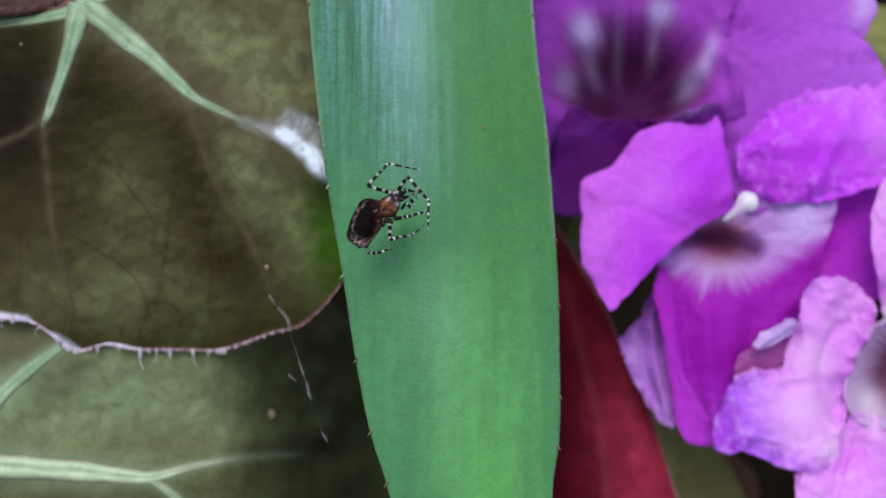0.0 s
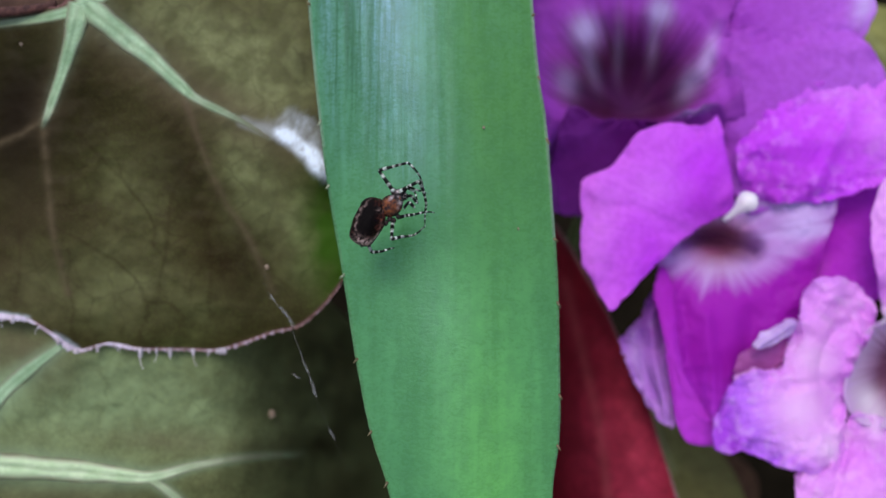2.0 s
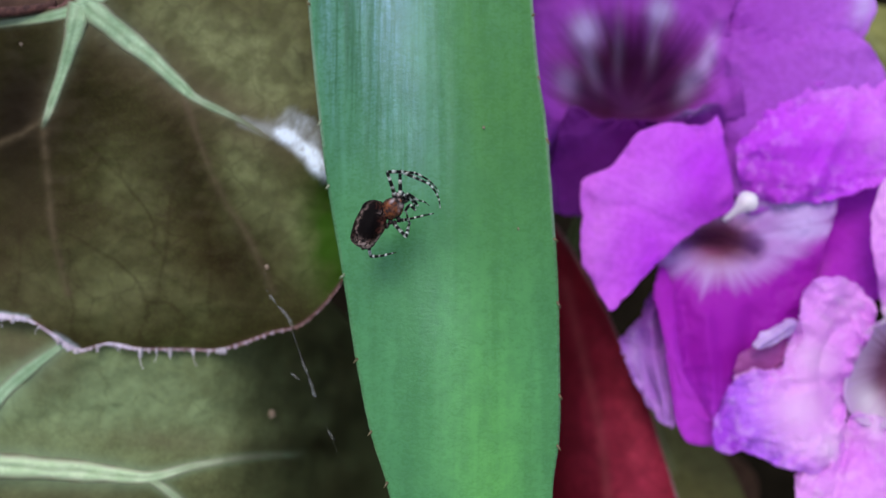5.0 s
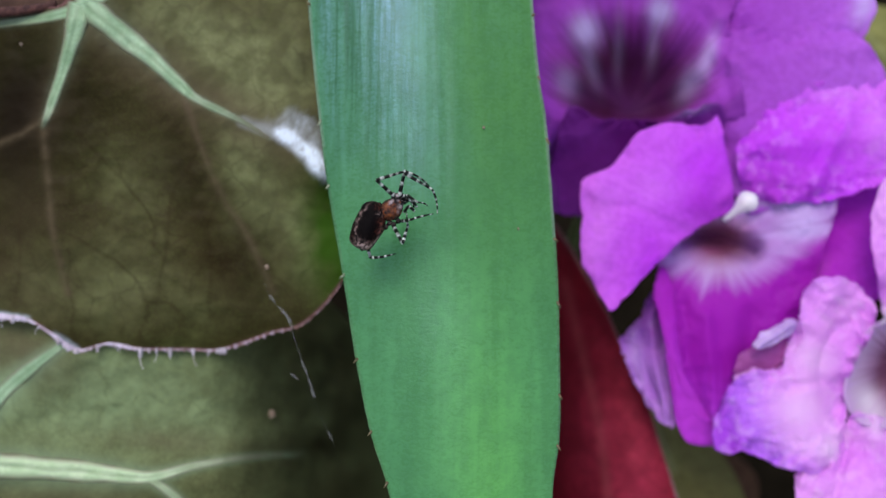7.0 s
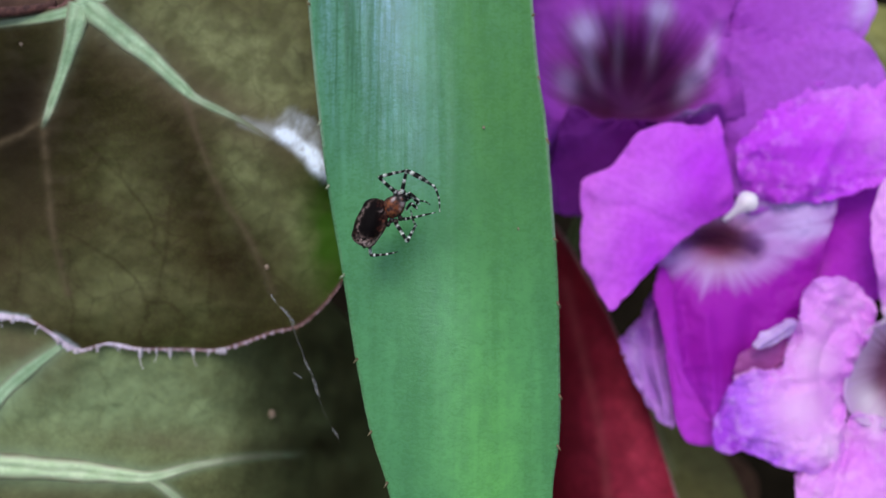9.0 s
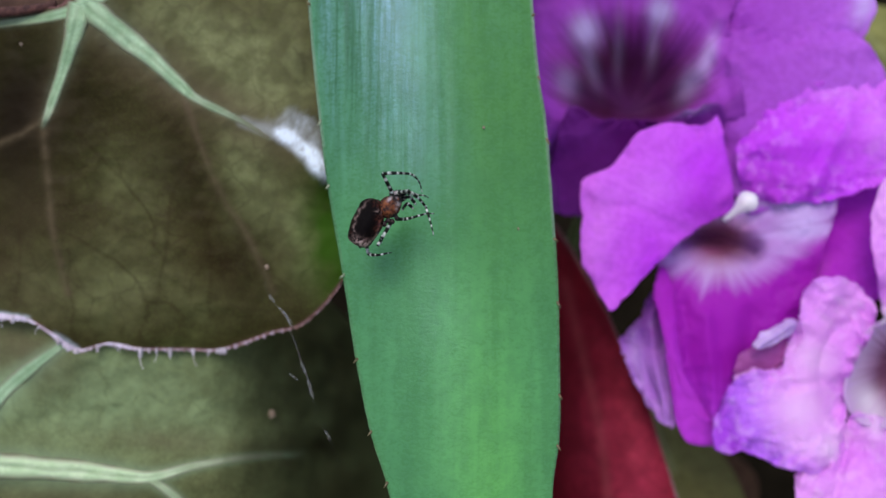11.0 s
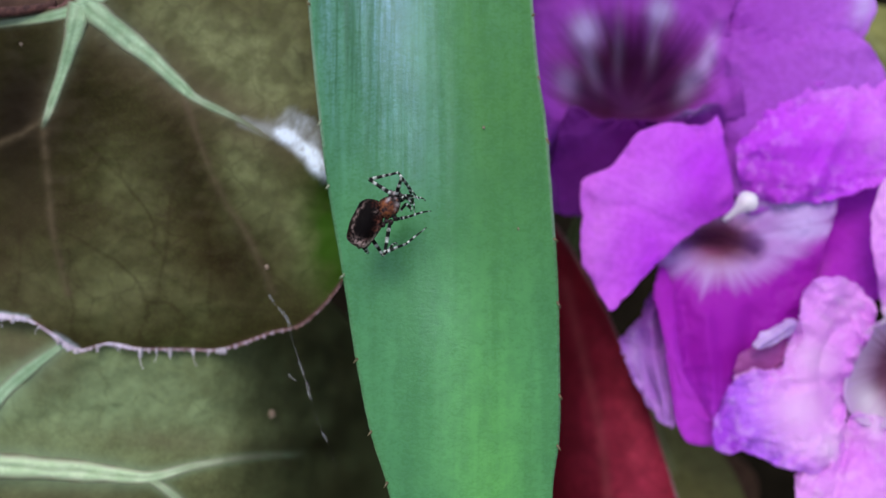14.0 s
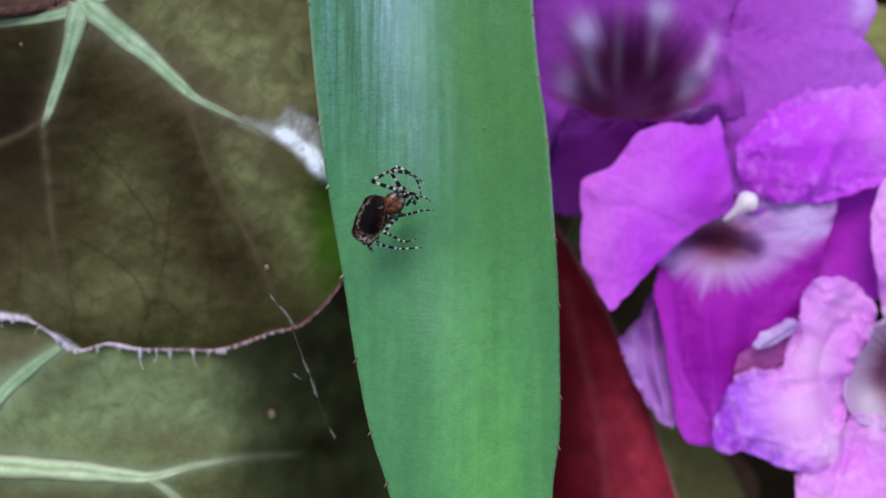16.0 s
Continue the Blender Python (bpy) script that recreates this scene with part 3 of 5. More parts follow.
        tube("hair", run, np.interp(np.linspace(0, 1, len(run)), np.linspace(0, 1, len(radii)), radii), BRISTLE_SKIN if x < 410 else MARGIN_SKIN, parent, "stiff pale hair on the leaf edge", sides=7, masks={"white": np.full(len(run), 0.5)})
    short = ([], [])
    for i in range(150):
        x = rnd.uniform(lo, hi)
        k = min(np.searchsorted(p[:, 0], x), len(p) - 1)
        base = at(p[k][0], p[k][1], w[k] + 0.1)
        long = rnd.uniform(0.2, 0.6) * 0.0011 * size
        fat = rnd.uniform(0.00005, 0.00011) * size
        way = Vector((rnd.uniform(-0.45, 0.45), -1 if i % 3 else 1, rnd.uniform(0.0, 0.8))).normalized()
        bend = Vector((rnd.uniform(-0.5, 0.5), 0, 0))
        side = way.cross(Vector((0, 0, 1))).normalized()
        verts, faces = short
        n0 = len(verts)
        for s in (0, 0.5, 1.0):
            c = base + way * long * s + bend * long * s * s * 0.4
            for j in range(4):
                a = math.pi / 2 * j
                verts.append(c + (1.05 - s * 0.75) * fat * (math.cos(a) * side + math.sin(a) * Vector((0, 0, 1))))
        for s in range(2):
            for j in range(4):
                faces.append((n0 + 4 * s + j, n0 + 4 * s + (j + 1) % 4, n0 + 4 * s + 4 + (j + 1) % 4, n0 + 4 * s + 4 + j))
        faces.append((n0 + 8, n0 + 9, n0 + 10, n0 + 11))
    tagged(put("fringe", mesh_of(*short, {}, HAIR_SKIN, "fringe"), parent, "short pale hairs along the leaf edge"), kind="stuff")


UPPER = [(-60, 545), (0, 560), (50, 567), (95, 594), (136, 621), (190, 609), (245, 618), (320, 619), (385, 620), (430, 608), (480, 590), (530, 577), (570, 545), (602, 505),
         (650, 430), (660, 320), (640, 180), (660, 60), (640, -60), (480, -170), (320, -160), (210, -90), (120, 2), (60, 14), (0, 22), (-80, 40), (-190, 150), (-220, 320), (-160, 480)]
leaf = holder("begonia_leaf", "bronze olive begonia leaf with pale ribs and hairy edge", "leaf", "begonia leaves")
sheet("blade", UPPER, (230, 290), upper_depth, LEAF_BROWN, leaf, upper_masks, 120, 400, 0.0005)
ribs_on(leaf, upper_depth, UPPER_RIBS, RIB_DULL)
fringe(leaf, UPPER, -60, 603, upper_depth, 4)
stalk(leaf, 135, 10, -10.8, STALK_SKIN, 0.002, 0.003, -0.02, 0.05)


def lower_depth(xy, r):
    x, y = xy[:, 0], xy[:, 1]
    w = -17.2 - 0.000014 * (x - 150) ** 2 - 0.00001 * (y - 800) ** 2
    w += 1.8 * nearness(xy, [(-40, 826), (250, 845), (480, 805)], 60) + 1.2 * nearness(xy, [(-60, 760), (110, 615)], 50)
    w += 2.1 * nearness(xy, [(-160, 560), (-20, 575), (95, 605), (136, 632), (320, 632), (430, 618)], 75)
    w += -46 * np.clip((x - 355) / 280, 0, 1.2) ** 2
    return w + 0.6 * lumps(xy, 100, 13.0) + 0.15 * lumps(xy, 30, 15.0)


LOWER_RIBS = [
    [(-90, 822, 26), (60, 828, 24), (180, 838, 19), (265, 845, 13), (340, 826, 8), (420, 812, 6), (480, 806, 4), (540, 803, 1.5)],
    [(262, 846, 10), (300, 872, 9), (340, 910, 8), (400, 980, 6)],
    [(-70, 780, 24), (0, 700, 18), (60, 648, 14), (140, 590, 6)],
]


def lower_masks(xy, r):
    rib = np.max([nearness(xy, smooth_line(l, 6)[:, :2], smooth_line(l, 6)[:, 2] * 1.25) for l in LOWER_RIBS], axis=0)
    # the last two blobs brighten the colour against the upper leaf's shade
    lighter = np.clip(1.0 * blob(xy, 250, 725, 230, 85, 5) + 0.9 * blob(xy, 40, 690, 110, 80) + 0.6 * blob(xy, 230, 650, 160, 40), 0, 1)
    blush = np.clip(0.5 * blob(xy, 120, 880, 160, 40) + 0.7 * blob(xy, 40, 620, 90, 55, 20) + 0.35 * blob(xy, 300, 780, 120, 22, 4), 0, 1)
    # the last mask darkens the part beneath the strap leaf: painted shade
    return {"rib": rib * 0.7, "lighter": lighter, "blush": blush, "blotch_shade": np.clip(0.72 * blob(xy, 570, 700, 115, 260) * (1 + 0.9 * lumps(xy, 70, 17.0)), 0, 1)}


LOWER = [(-200, 700), (-160, 560), (0, 480), (200, 450), (420, 470), (590, 540), (660, 660), (700, 800), (660, 970), (480, 1120), (250, 1180), (0, 1130), (-160, 1000), (-110, 850)]
leaf = holder("begonia_leaf", "green grey begonia leaf with broad pale ribs beneath another", "leaf", "begonia leaves")
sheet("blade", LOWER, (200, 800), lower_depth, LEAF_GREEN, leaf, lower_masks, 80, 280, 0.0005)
ribs_on(leaf, lower_depth, LOWER_RIBS[:2], RIB_SKIN)
ribs_on(leaf, lower_depth, LOWER_RIBS[2:], RIB_DULL)
stalk(leaf, -85, 824, -20, STALK_SKIN, 0.002, 0.003, -0.02, 0.03)


def corner_depth(xy, r):
    return -22 - 0.0002 * (xy[:, 1] - 10) ** 2 + 0.4 * lumps(xy, 60, 23.0)


leaf = holder("begonia_leaf", "reddish brown begonia leaf edge behind the bronze leaf", "leaf", "begonia leaves")
sheet("blade", [(-150, 60), (-20, 60), (60, 48), (130, 40), (200, -20), (180, -120), (60, -200), (-120, -160), (-200, -40)], (20, -60), corner_depth,
      begonia("begonia_leaf_reddish", (0.085, 0.045, 0.035), (0.12, 0.075, 0.05), (0.12, 0.08, 0.06), RIB, 0.4), leaf, None, 24, 90, 0.0005)
tube("margin", [at(x, y, w) for x, y, w in smooth_line([(-150, 30, -9), (-20, 24, -9.5), (50, 18, -10), (100, 8, -10.2)], 8)], (0.0009, 0.0006), ROUGH_EDGE, leaf, "reddish brown leaf edge")
stalk(leaf, 20, -60, -24, STALK_SKIN, 0.0015, 0.0025, -0.03, 0.06)


# ---- bromeliad leaf ----
def bromeliad():
    """A long strap leaf: it rises from the soil behind, arches over and hangs with its tip towards the viewer."""
    thing = holder("bromeliad_leaf", "long green bromeliad strap leaf with a thin spiny edge", "leaf")
    # along the leaf: y of the plan, middle, half width, depth
    rows = [(1750, 905, 6, 2), (1600, 893, 70, 4), (1400, 878, 118, 6), (1200, 862, 132, 6), (1040, 848, 138, 5.2), (882, 834, 144, 4.2), (765, 823, 168, 3.2), (640, 810.5, 180.5, 1.8),
            (490, 797, 190.3, 0), (330, 778, 198.5, -1), (215, 766, 201, -2), (130, 755, 199, -2.8), (0, 744, 199, -4.5), (-180, 735, 198, -8), (-500, 725, 195, -24), (-900, 720, 190, -70), (-1200, 720, 190, -135),
            (-1380, 720, 190, -210), (-1450, 720, 190, -300)]
    line = smooth_line(rows, 14)
    across = np.linspace(-1, 1, 61)
    verts, scurf_sheen, margin, tip_green, olive, stripe = [], [], [], [], [], []
    for y, cx, half, w in line:
        k = UNIT if y < -250 else None
        for c in across:
            rise = 3.4 * (1 - abs(c) ** 1.9) + 0.10 * math.exp(-((c + 0.28) / 0.2) ** 2) - 3.4
            jag = 1 + (0.004 * noise.noise(Vector((y / 35, c * 3, 2))) if abs(c) > 0.97 else 0)
            x = cx + c * half * jag
            ww = w + rise * half / 195 + 0.07 * noise.noise(Vector((x / 12, y / 500, 0)))
            verts.append(at(x, y, ww) if k is None else Vector(((x - 784) * UNIT, (441 - y) * UNIT, 0.001 * ww)))
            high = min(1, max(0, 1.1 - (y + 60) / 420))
            olive.append(min(1, max(0.0, (640 - y) / 450)) * min(1, max(0, (c + 0.05) / 0.45)))
            # scurfy bands and painted sheen: strongest high up, left of the middle
            scurf_sheen.append(high * (0.08 + 0.62 * math.exp(-((c + 0.34) / 0.34) ** 2)) + 0.35 * math.exp(-((c + 0.86) / 0.08) ** 2) * min(1, max(0, 1.2 - y / 300)))
            stripe.append(high * math.exp(-((c + 0.66) / 0.24) ** 2))
            # brighter green towards the hanging tip, strongest right of the middle
            tip_green.append(min(1, max(0, (y - 270) / 600)) * (0.22 + 0.78 * math.exp(-((c - 0.26) / 0.52) ** 2)))
            margin.append(min(1, max(0, (abs(c) - 0.975) / 0.02)) * (1 if y < (260 if c < 0 else 420) else 0.25))
    n = len(across)
    faces = [(i * n + j, (i + 1) * n + j, (i + 1) * n + j + 1, i * n + j + 1) for i in range(len(line) - 1) for j in range(n - 1)]
    me = mesh_of(verts, faces, {"scurf_sheen": scurf_sheen, "margin": margin, "tip_green": tip_green, "olive": olive, "stripe": stripe}, STRAP, "blade")
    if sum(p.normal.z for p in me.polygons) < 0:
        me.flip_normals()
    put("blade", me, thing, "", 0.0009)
    rnd = random.Random(8)
    for side, places in ((-1, (12, 215, 330, 488, 637, 765, 855)), (1, (30, 138, 248, 424, 536, 700, 790))):
        for y in places:
            k = np.argmin(np.abs(line[:, 0] - y))
            _, cx, half, w = line[k]
            x, ww = cx + side * half, w - 3.4 * half / 195
            base, tip = at(x - side * 3, y - 2, ww), at(x + side * rnd.uniform(3, 6), y + rnd.uniform(4, 10) * (1 if y > 100 else -1), ww + 0.3)
            tube("spine", [base, base.lerp(tip, 0.6), tip], (0.00022, 0.00013, 0.00004), *((PALE_SPINE, thing, "small pale green marginal spine") if side < 0 and 200 < y < 500 else (SPINE_SKIN, thing, "small brown marginal spine")), sides=7)


bromeliad()


# ---- red leaf and the leaves behind ----
def red_depth(xy, r):
    x, y = xy[:, 0], xy[:, 1]
    return -38 + 5 * np.clip((y - 400) / 500, 0, 1) - 13 * np.clip((1130 - x) / 130, 0, 2) ** 1.9 + 0.7 * lumps(xy, 90, 33.0)


def red_masks(xy, r):
    return {"lighter": np.clip(1.1 * blob(xy, 1110, 830, 75, 170, -15), 0, 1), "blush": 0 * r, "margin": np.clip((r - 0.975) / 0.02, 0, 1),
            "rib": 0.3 * nearness(xy, [(1000, 500), (1060, 750), (1090, 1000)], 8)}


RED = [(960, 390), (1000, 425), (1035, 485), (1072, 548), (1098, 608), (1138, 690), (1168, 785), (1198, 880), (1225, 1000), (1200, 1150), (1060, 1240), (920, 1150), (880, 900), (890, 650), (925, 470)]
leaf = holder("red_leaf", "dark red leaf half hidden beneath the green strap leaf", "leaf")
sheet("blade", RED, (1040, 800), red_depth, RED_SKIN, leaf, red_masks, 40, 200, 0.0006)
edge = np.array([(1075, 552), (1098, 608), (1138, 690), (1168, 785), (1198, 880), (1215, 940)])
tube("margin", [at(x, y, w + 0.1) for (x, y), w in zip(smooth_line(edge, 8), red_depth(smooth_line(edge, 8), None))], (0.00005, 0.00006, 0.00016), MARGIN_SKIN, leaf, "thin pinkish leaf edge", sides=8, masks={"white": np.clip(np.linspace(-1.2, 0.6, 41), 0, 1)})
stalk(leaf, 1060, 1180, -34, STALK_SKIN, 0.0015, 0.003, 0.0, 0.02)


def behind(outline, centre, w, label, dx, dy, slope=(0.0, 0.0), seed=1.0, skin=DULL_LEAF):
    thing = holder("garden_leaf", label, "leaf", "leaves behind")
    sheet("blade", outline, centre, lambda xy, r: w + slope[0] * (xy[:, 0] - centre[0]) / 13 + slope[1] * (xy[:, 1] - centre[1]) / 13 - 2.5 * r ** 2 + 1.2 * lumps(xy, 120, seed),
          skin, thing, lambda xy, r: {"lighter": 0.4 * blob(xy, *centre, 120), "rib": 0.5 * nearness(xy, [outline[0], centre], 5)}, 24, 90, 0.0006)
    stalk(thing, *centre, w - 1, STALK_SKIN, 0.0015, 0.0025, dx, dy)


behind([(1120, 640), (1180, 690), (1260, 780), (1310, 860), (1330, 960), (1250, 1020), (1150, 960), (1080, 820)], (1190, 830), -52, "dull olive leaf in the shade behind the blossoms", 0.0, 0.02, (0, 0.3), 41.0)
behind([(1500, 20), (1560, 10), (1660, 60), (1680, 180), (1600, 240), (1510, 160)], (1585, 120), -62, "dull olive leaf behind the top blossom", 0.03, 0.03, (0, 0), 43.0)
behind([(1240, 780), (1330, 830), (1340, 900), (1300, 1000), (1230, 980), (1200, 880)], (1280, 890), -74, "dull reddish brown leaf deep in shade", 0.02, 0.02, (0.3, 0.2), 45.0, RUSTY_LEAF)


# ---- blossoms ----
BLOOM = -4.0  # the blossoms stand this much deeper


def petal(parent, outline, centre, throat, skin, w=(0, 0, 0), cup=0.0, ruffle=1.0, seed=1.0, pale=None, label="", span=None, ridge=(), mouth=120.0, dip=3.0, guide=None, fine=1, wavy=3.0, mottle=0.0):
    """w: depth in the middle and its slopes to the right and down (mm a plan centimetre); cup: how far the rim stands forward."""
    cx, cy = centre
    throat = np.array(throat, dtype=float)
    size = span or max(math.hypot(x - throat[0], y - throat[1]) for x, y in outline)

    def depth(xy, r):
        d = xy - throat
        a = np.arctan2(d[:, 1], d[:, 0])
        z = BLOOM + w[0] + w[1] * (xy[:, 0] - cx) / 130 + w[2] * (xy[:, 1] - cy) / 130 + cup * r ** 2
        z += ruffle * r ** 2 * (lumps(xy, 65, seed) + 0.45 * lumps(xy, 25, seed + 4)) + 0.35 * ruffle * np.sin(a * 14 + seed) * r ** 3
        z -= dip * np.exp(-np.clip(np.linalg.norm(d, axis=1) - mouth, 0, None) / 22.0)
        for line, width, high in ridge:
            z += high * nearness(xy, line, width)
        return z

    def masks(xy, r):
        d = xy - throat
        out = {"reach": np.clip(np.linalg.norm(d, axis=1) / size, 0, 1), "fan": np.arctan2(d[:, 1], d[:, 0]) + 4.0}
        if pale:
            out["pale"] = np.clip(sum(k * blob(xy, *b) for k, b in pale), 0, 1)
        # scattered blotches of painted highlight, stronger towards the rim
        if mottle:
            spots = np.clip(2.2 * lumps(xy, 26, seed + 2) + 0.9 * lumps(xy, 11, seed + 6) - 0.15, 0, 1) * np.clip(1.4 * r, 0, 1)
            out["mottle"] = np.clip(mottle * spots, 0, 1)
        if guide:
            # pale nectar guide round the mouth: its two lobes, and a lower edge frayed into fingers that fan out
            turn = np.arctan2(d[:, 1], d[:, 0])
            frayed = np.array([noise.fractal(Vector((4.5 * a, 0, seed)), 0.9, 2.0, 3) for a in turn])
            edge = np.interp(xy[:, 0], [p[0] for p in guide], [p[1] for p in guide]) + 26 * frayed
            near = np.linalg.norm(d * np.array((1.0, 1.5)), axis=1)
            out["pale"] = np.clip((edge - xy[:, 1]) / 42 + 0.25, 0, 1) * np.clip((near - 34) / 45, 0, 1) * (0.46 + 0.12 * frayed) + 0.38 * blob(xy, 1420, 385, 46, 40, -20)
            out["pale"] = np.clip(out["pale"], 0, 0.8)
        return out

    return sheet("petal", outline, centre, depth, skin, parent, masks, 30 * fine, 110 * fine, 0.00035, label, wavy, seed)


def funnel(parent, rim, deep, w0, w1, skin, bulge=0.5, tip=0.15, pale=()):
    """The tube of a blossom: from its mouth (plan outline at depth w0) back to a narrow end at w1."""
    mouth = even(smooth_line(rim, 10, True), 96)
    deep = np.array(deep, dtype=float)
    verts, reach, fan, flat, rings = [], [], [], [], 30
    for i in range(rings + 1):
        s = i / rings
        k = tip + (1 - tip) * (1 - s) ** bulge
        for x, y in mouth:
            q = deep + k * (np.array((x, y)) - deep)
            a = math.atan2(y - deep[1], x - deep[0])
            verts.append(at(q[0], q[1], BLOOM + w0 + (w1 - w0) * s + 0.6 * math.sin(a * 7) * (1 - s) * s * 2))
            flat.append(q), reach.append(1 - (1 - s) ** max(bulge, 1.0)), fan.append(a + 4)
    marks = np.clip(sum((k * blob(np.array(flat), *m) for k, m in pale), np.zeros(len(flat))), 0, 1)
    n = len(mouth)
    faces = [(i * n + j, i * n + (j + 1) % n, (i + 1) * n + (j + 1) % n, (i + 1) * n + j) for i in range(rings) for j in range(n)]
    faces.append(tuple(range(rings * n, (rings + 1) * n)))
    return put("throat", mesh_of(verts, faces, {"reach": reach, "fan": fan, "pale": marks}, skin, "throat"), parent, "", 0.0003)


def stigma(parent, x, y, w, length, turn, size=1.0, name="stigma", label="white stigma tip"):
    a = radians(turn)
    pts = [at(x - math.cos(a) * length * s, y - math.sin(a) * length * s, BLOOM + w - 2.5 * s * s) for s in np.linspace(0, 1, 9)]
    tube(name, pts, [k * size * UNIT for k in (4, 14, 17, 14, 9, 6, 5, 4, 4)], STIGMA_SKIN, parent, label, sides=12)


# top blossom, in the shade of the others
top = holder("blossom", "violet tubular blossom with a dark purple throat", "flower", "purple blossoms")
T1 = (1120, 130)
TMID = np.array((1114, 197.0))


def top_depth(xy, r):
    d = xy - TMID
    d[:, 1] += 0.0018 * d[:, 0] ** 2
    pit = np.exp(-np.abs(d[:, 0] / 118) ** 2.4 - np.abs(d[:, 1] / np.where(d[:, 1] < 0, 150, 40)) ** 2.4)
    fold = 0.5 * np.sin(np.arctan2(d[:, 1], d[:, 0]) * 11) * np.exp(-((np.linalg.norm(d, axis=1) - 120) / 60) ** 2)
    drop = -2 * np.clip((-75 - d[:, 0]) / 110, 0, 1.6) ** 1.5 - 14 * np.clip((xy[:, 1] - 212) / 50, 0, 1.5) ** 1.2 * np.clip((xy[:, 0] - 970) / 60, 0, 1) - 7 * blob(xy, 1005, 282, 48, 26, -20)
    return BLOOM - 22 - 12 * pit + fold + drop + 1.1 * r ** 2 * lumps(xy, 70, 71.0)


def top_masks(xy, r):
    d = xy - TMID
    d[:, 1] += 0.0018 * d[:, 0] ** 2
    e = np.hypot(d[:, 0] / 280, d[:, 1] / np.where(d[:, 1] < 0, 330, 55))
    marks = ((1.0, (1036, 54, 24, 28, -14)), (0.28, (1044, 110, 12, 45, -16)), (1.0, (1169, 20, 21, 25, 6)), (0.30, (1157, 70, 10, 45, 6)), (0.6, (1254, 98, 13, 42, 16)), (0.5, (1222, 145, 16, 36, 28)), (0.4, (1002, 145, 20, 28, -20)), (0.22, (1095, 70, 9, 60, 2)))
    return {"reach": np.clip(e, 0, 1), "fan": np.arctan2(d[:, 1], d[:, 0]) + 4.0, "pale": np.clip(sum(k * blob(xy, *m) for k, m in marks), 0, 1.0)}


sheet("corolla", [(1290, 40), (1330, -60), (1220, -130), (1050, -140), (930, -90), (860, 20), (860, 170), (900, 260), (925, 350), (960, 376), (1040, 372), (1120, 380), (1220, 340), (1290, 300), (1320, 200)],
      tuple(TMID), top_depth, COROLLA, top, top_masks, 70, 220, 0.00035, "violet petals running into a dark throat", 2.5, 73.0)
# lower lip painted dark for the shade of the petals above it
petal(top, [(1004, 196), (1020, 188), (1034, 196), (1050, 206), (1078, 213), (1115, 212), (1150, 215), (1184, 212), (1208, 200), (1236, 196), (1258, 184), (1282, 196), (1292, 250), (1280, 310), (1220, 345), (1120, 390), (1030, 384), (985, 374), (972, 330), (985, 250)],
      (1110, 290), (1114, 197), SHADED_VIOLET, (-26.5, 0.6, -6.0), 0.0, 0.6, 77.0, [(0.25, (1006, 160, 20, 20, 30)), (0.3, (1225, 196, 30, 8, -15))], "violet lower lip rolled back, its colour darkened for shade", 420, (), 0.0, 0.0, None, 2)
petal(top, [(1272, 130), (1282, 60), (1380, 45), (1470, 38), (1535, 75), (1570, 140), (1545, 180), (1450, 270), (1400, 340), (1330, 380), (1285, 300), (1268, 200)], (1390, 160), T1, VIOLET, (-20.7, 0.6, -0.3), -1.5, 1.4, 2.0, dip=2.0, mouth=150.0)
petal(top, [(1280, 30), (1262, -60), (1350, -110), (1500, -90), (1550, 0), (1540, 45), (1510, 80), (1400, 100), (1320, 100), (1292, 65)], (1380, 0), T1, VIOLET, (-22, 0.4, 0.3), -1.0, 1.4, 5.0, [(0.7, (1530, 10, 20, 35, 20))], dip=2.0)
stalk(top, 1112, 190, BLOOM - 42, GREEN_STALK, 0.0015, 0.002, 0.0, 0.04)

# middle blossom
mid = holder("blossom", "magenta violet tubular blossom with a pale lilac throat", "flower", "purple blossoms")
T2 = (1310, 430)
petal(mid, [(1031, 320), (1085, 292), (1128, 236), (1185, 217), (1246, 224), (1270, 203), (1284, 258), (1298, 330), (1294, 372), (1240, 402), (1192, 440), (1150, 482), (1112, 520), (1084, 549), (1066, 530), (1045, 492), (1027, 455), (1031, 385)],
      (1155, 365), T2, MAGENTA, (-17, -0.9, 1.3), -0.8, 1.0, 21.0, [(0.15, (1060, 400, 34, 90, 8)), (0.15, (1160, 330, 60, 45, -20))], "", None,
      [([(1040, 470), (1120, 380), (1230, 340)], 26, 0.3), ([(1060, 368), (1120, 364), (1165, 385), (1215, 405)], 7, -0.3)], 70.0, 1.6)
petal(mid, [(1302, 262), (1330, 232), (1360, 190), (1410, 172), (1447, 146), (1490, 152), (1530, 146), (1590, 150), (1640, 220), (1610, 310), (1550, 330), (1465, 356), (1400, 358), (1340, 358), (1312, 325)],
      (1450, 265), T2, MAGENTA, (-19, 0.5, 0.9), -1.2, 1.3, 25.0, [(0.2, (1560, 235, 34, 60, 0)), (0.2, (1480, 165, 60, 16, -6))], "", None, [([(1330, 260), (1450, 240), (1560, 240)], 30, 1.2), ([(1440, 330), (1500, 210), (1500, 150)], 14, 0.8)], 80.0, 1.8, None, 2, 5.0, 0.32)
petal(mid, [(1450, 352), (1550, 320), (1610, 380), (1600, 480), (1540, 535), (1470, 520), (1410, 495), (1450, 430)], (1510, 425), T2, DEEP, (-25, 0.6, 0.4), 1.0, 0.8, 28.0)
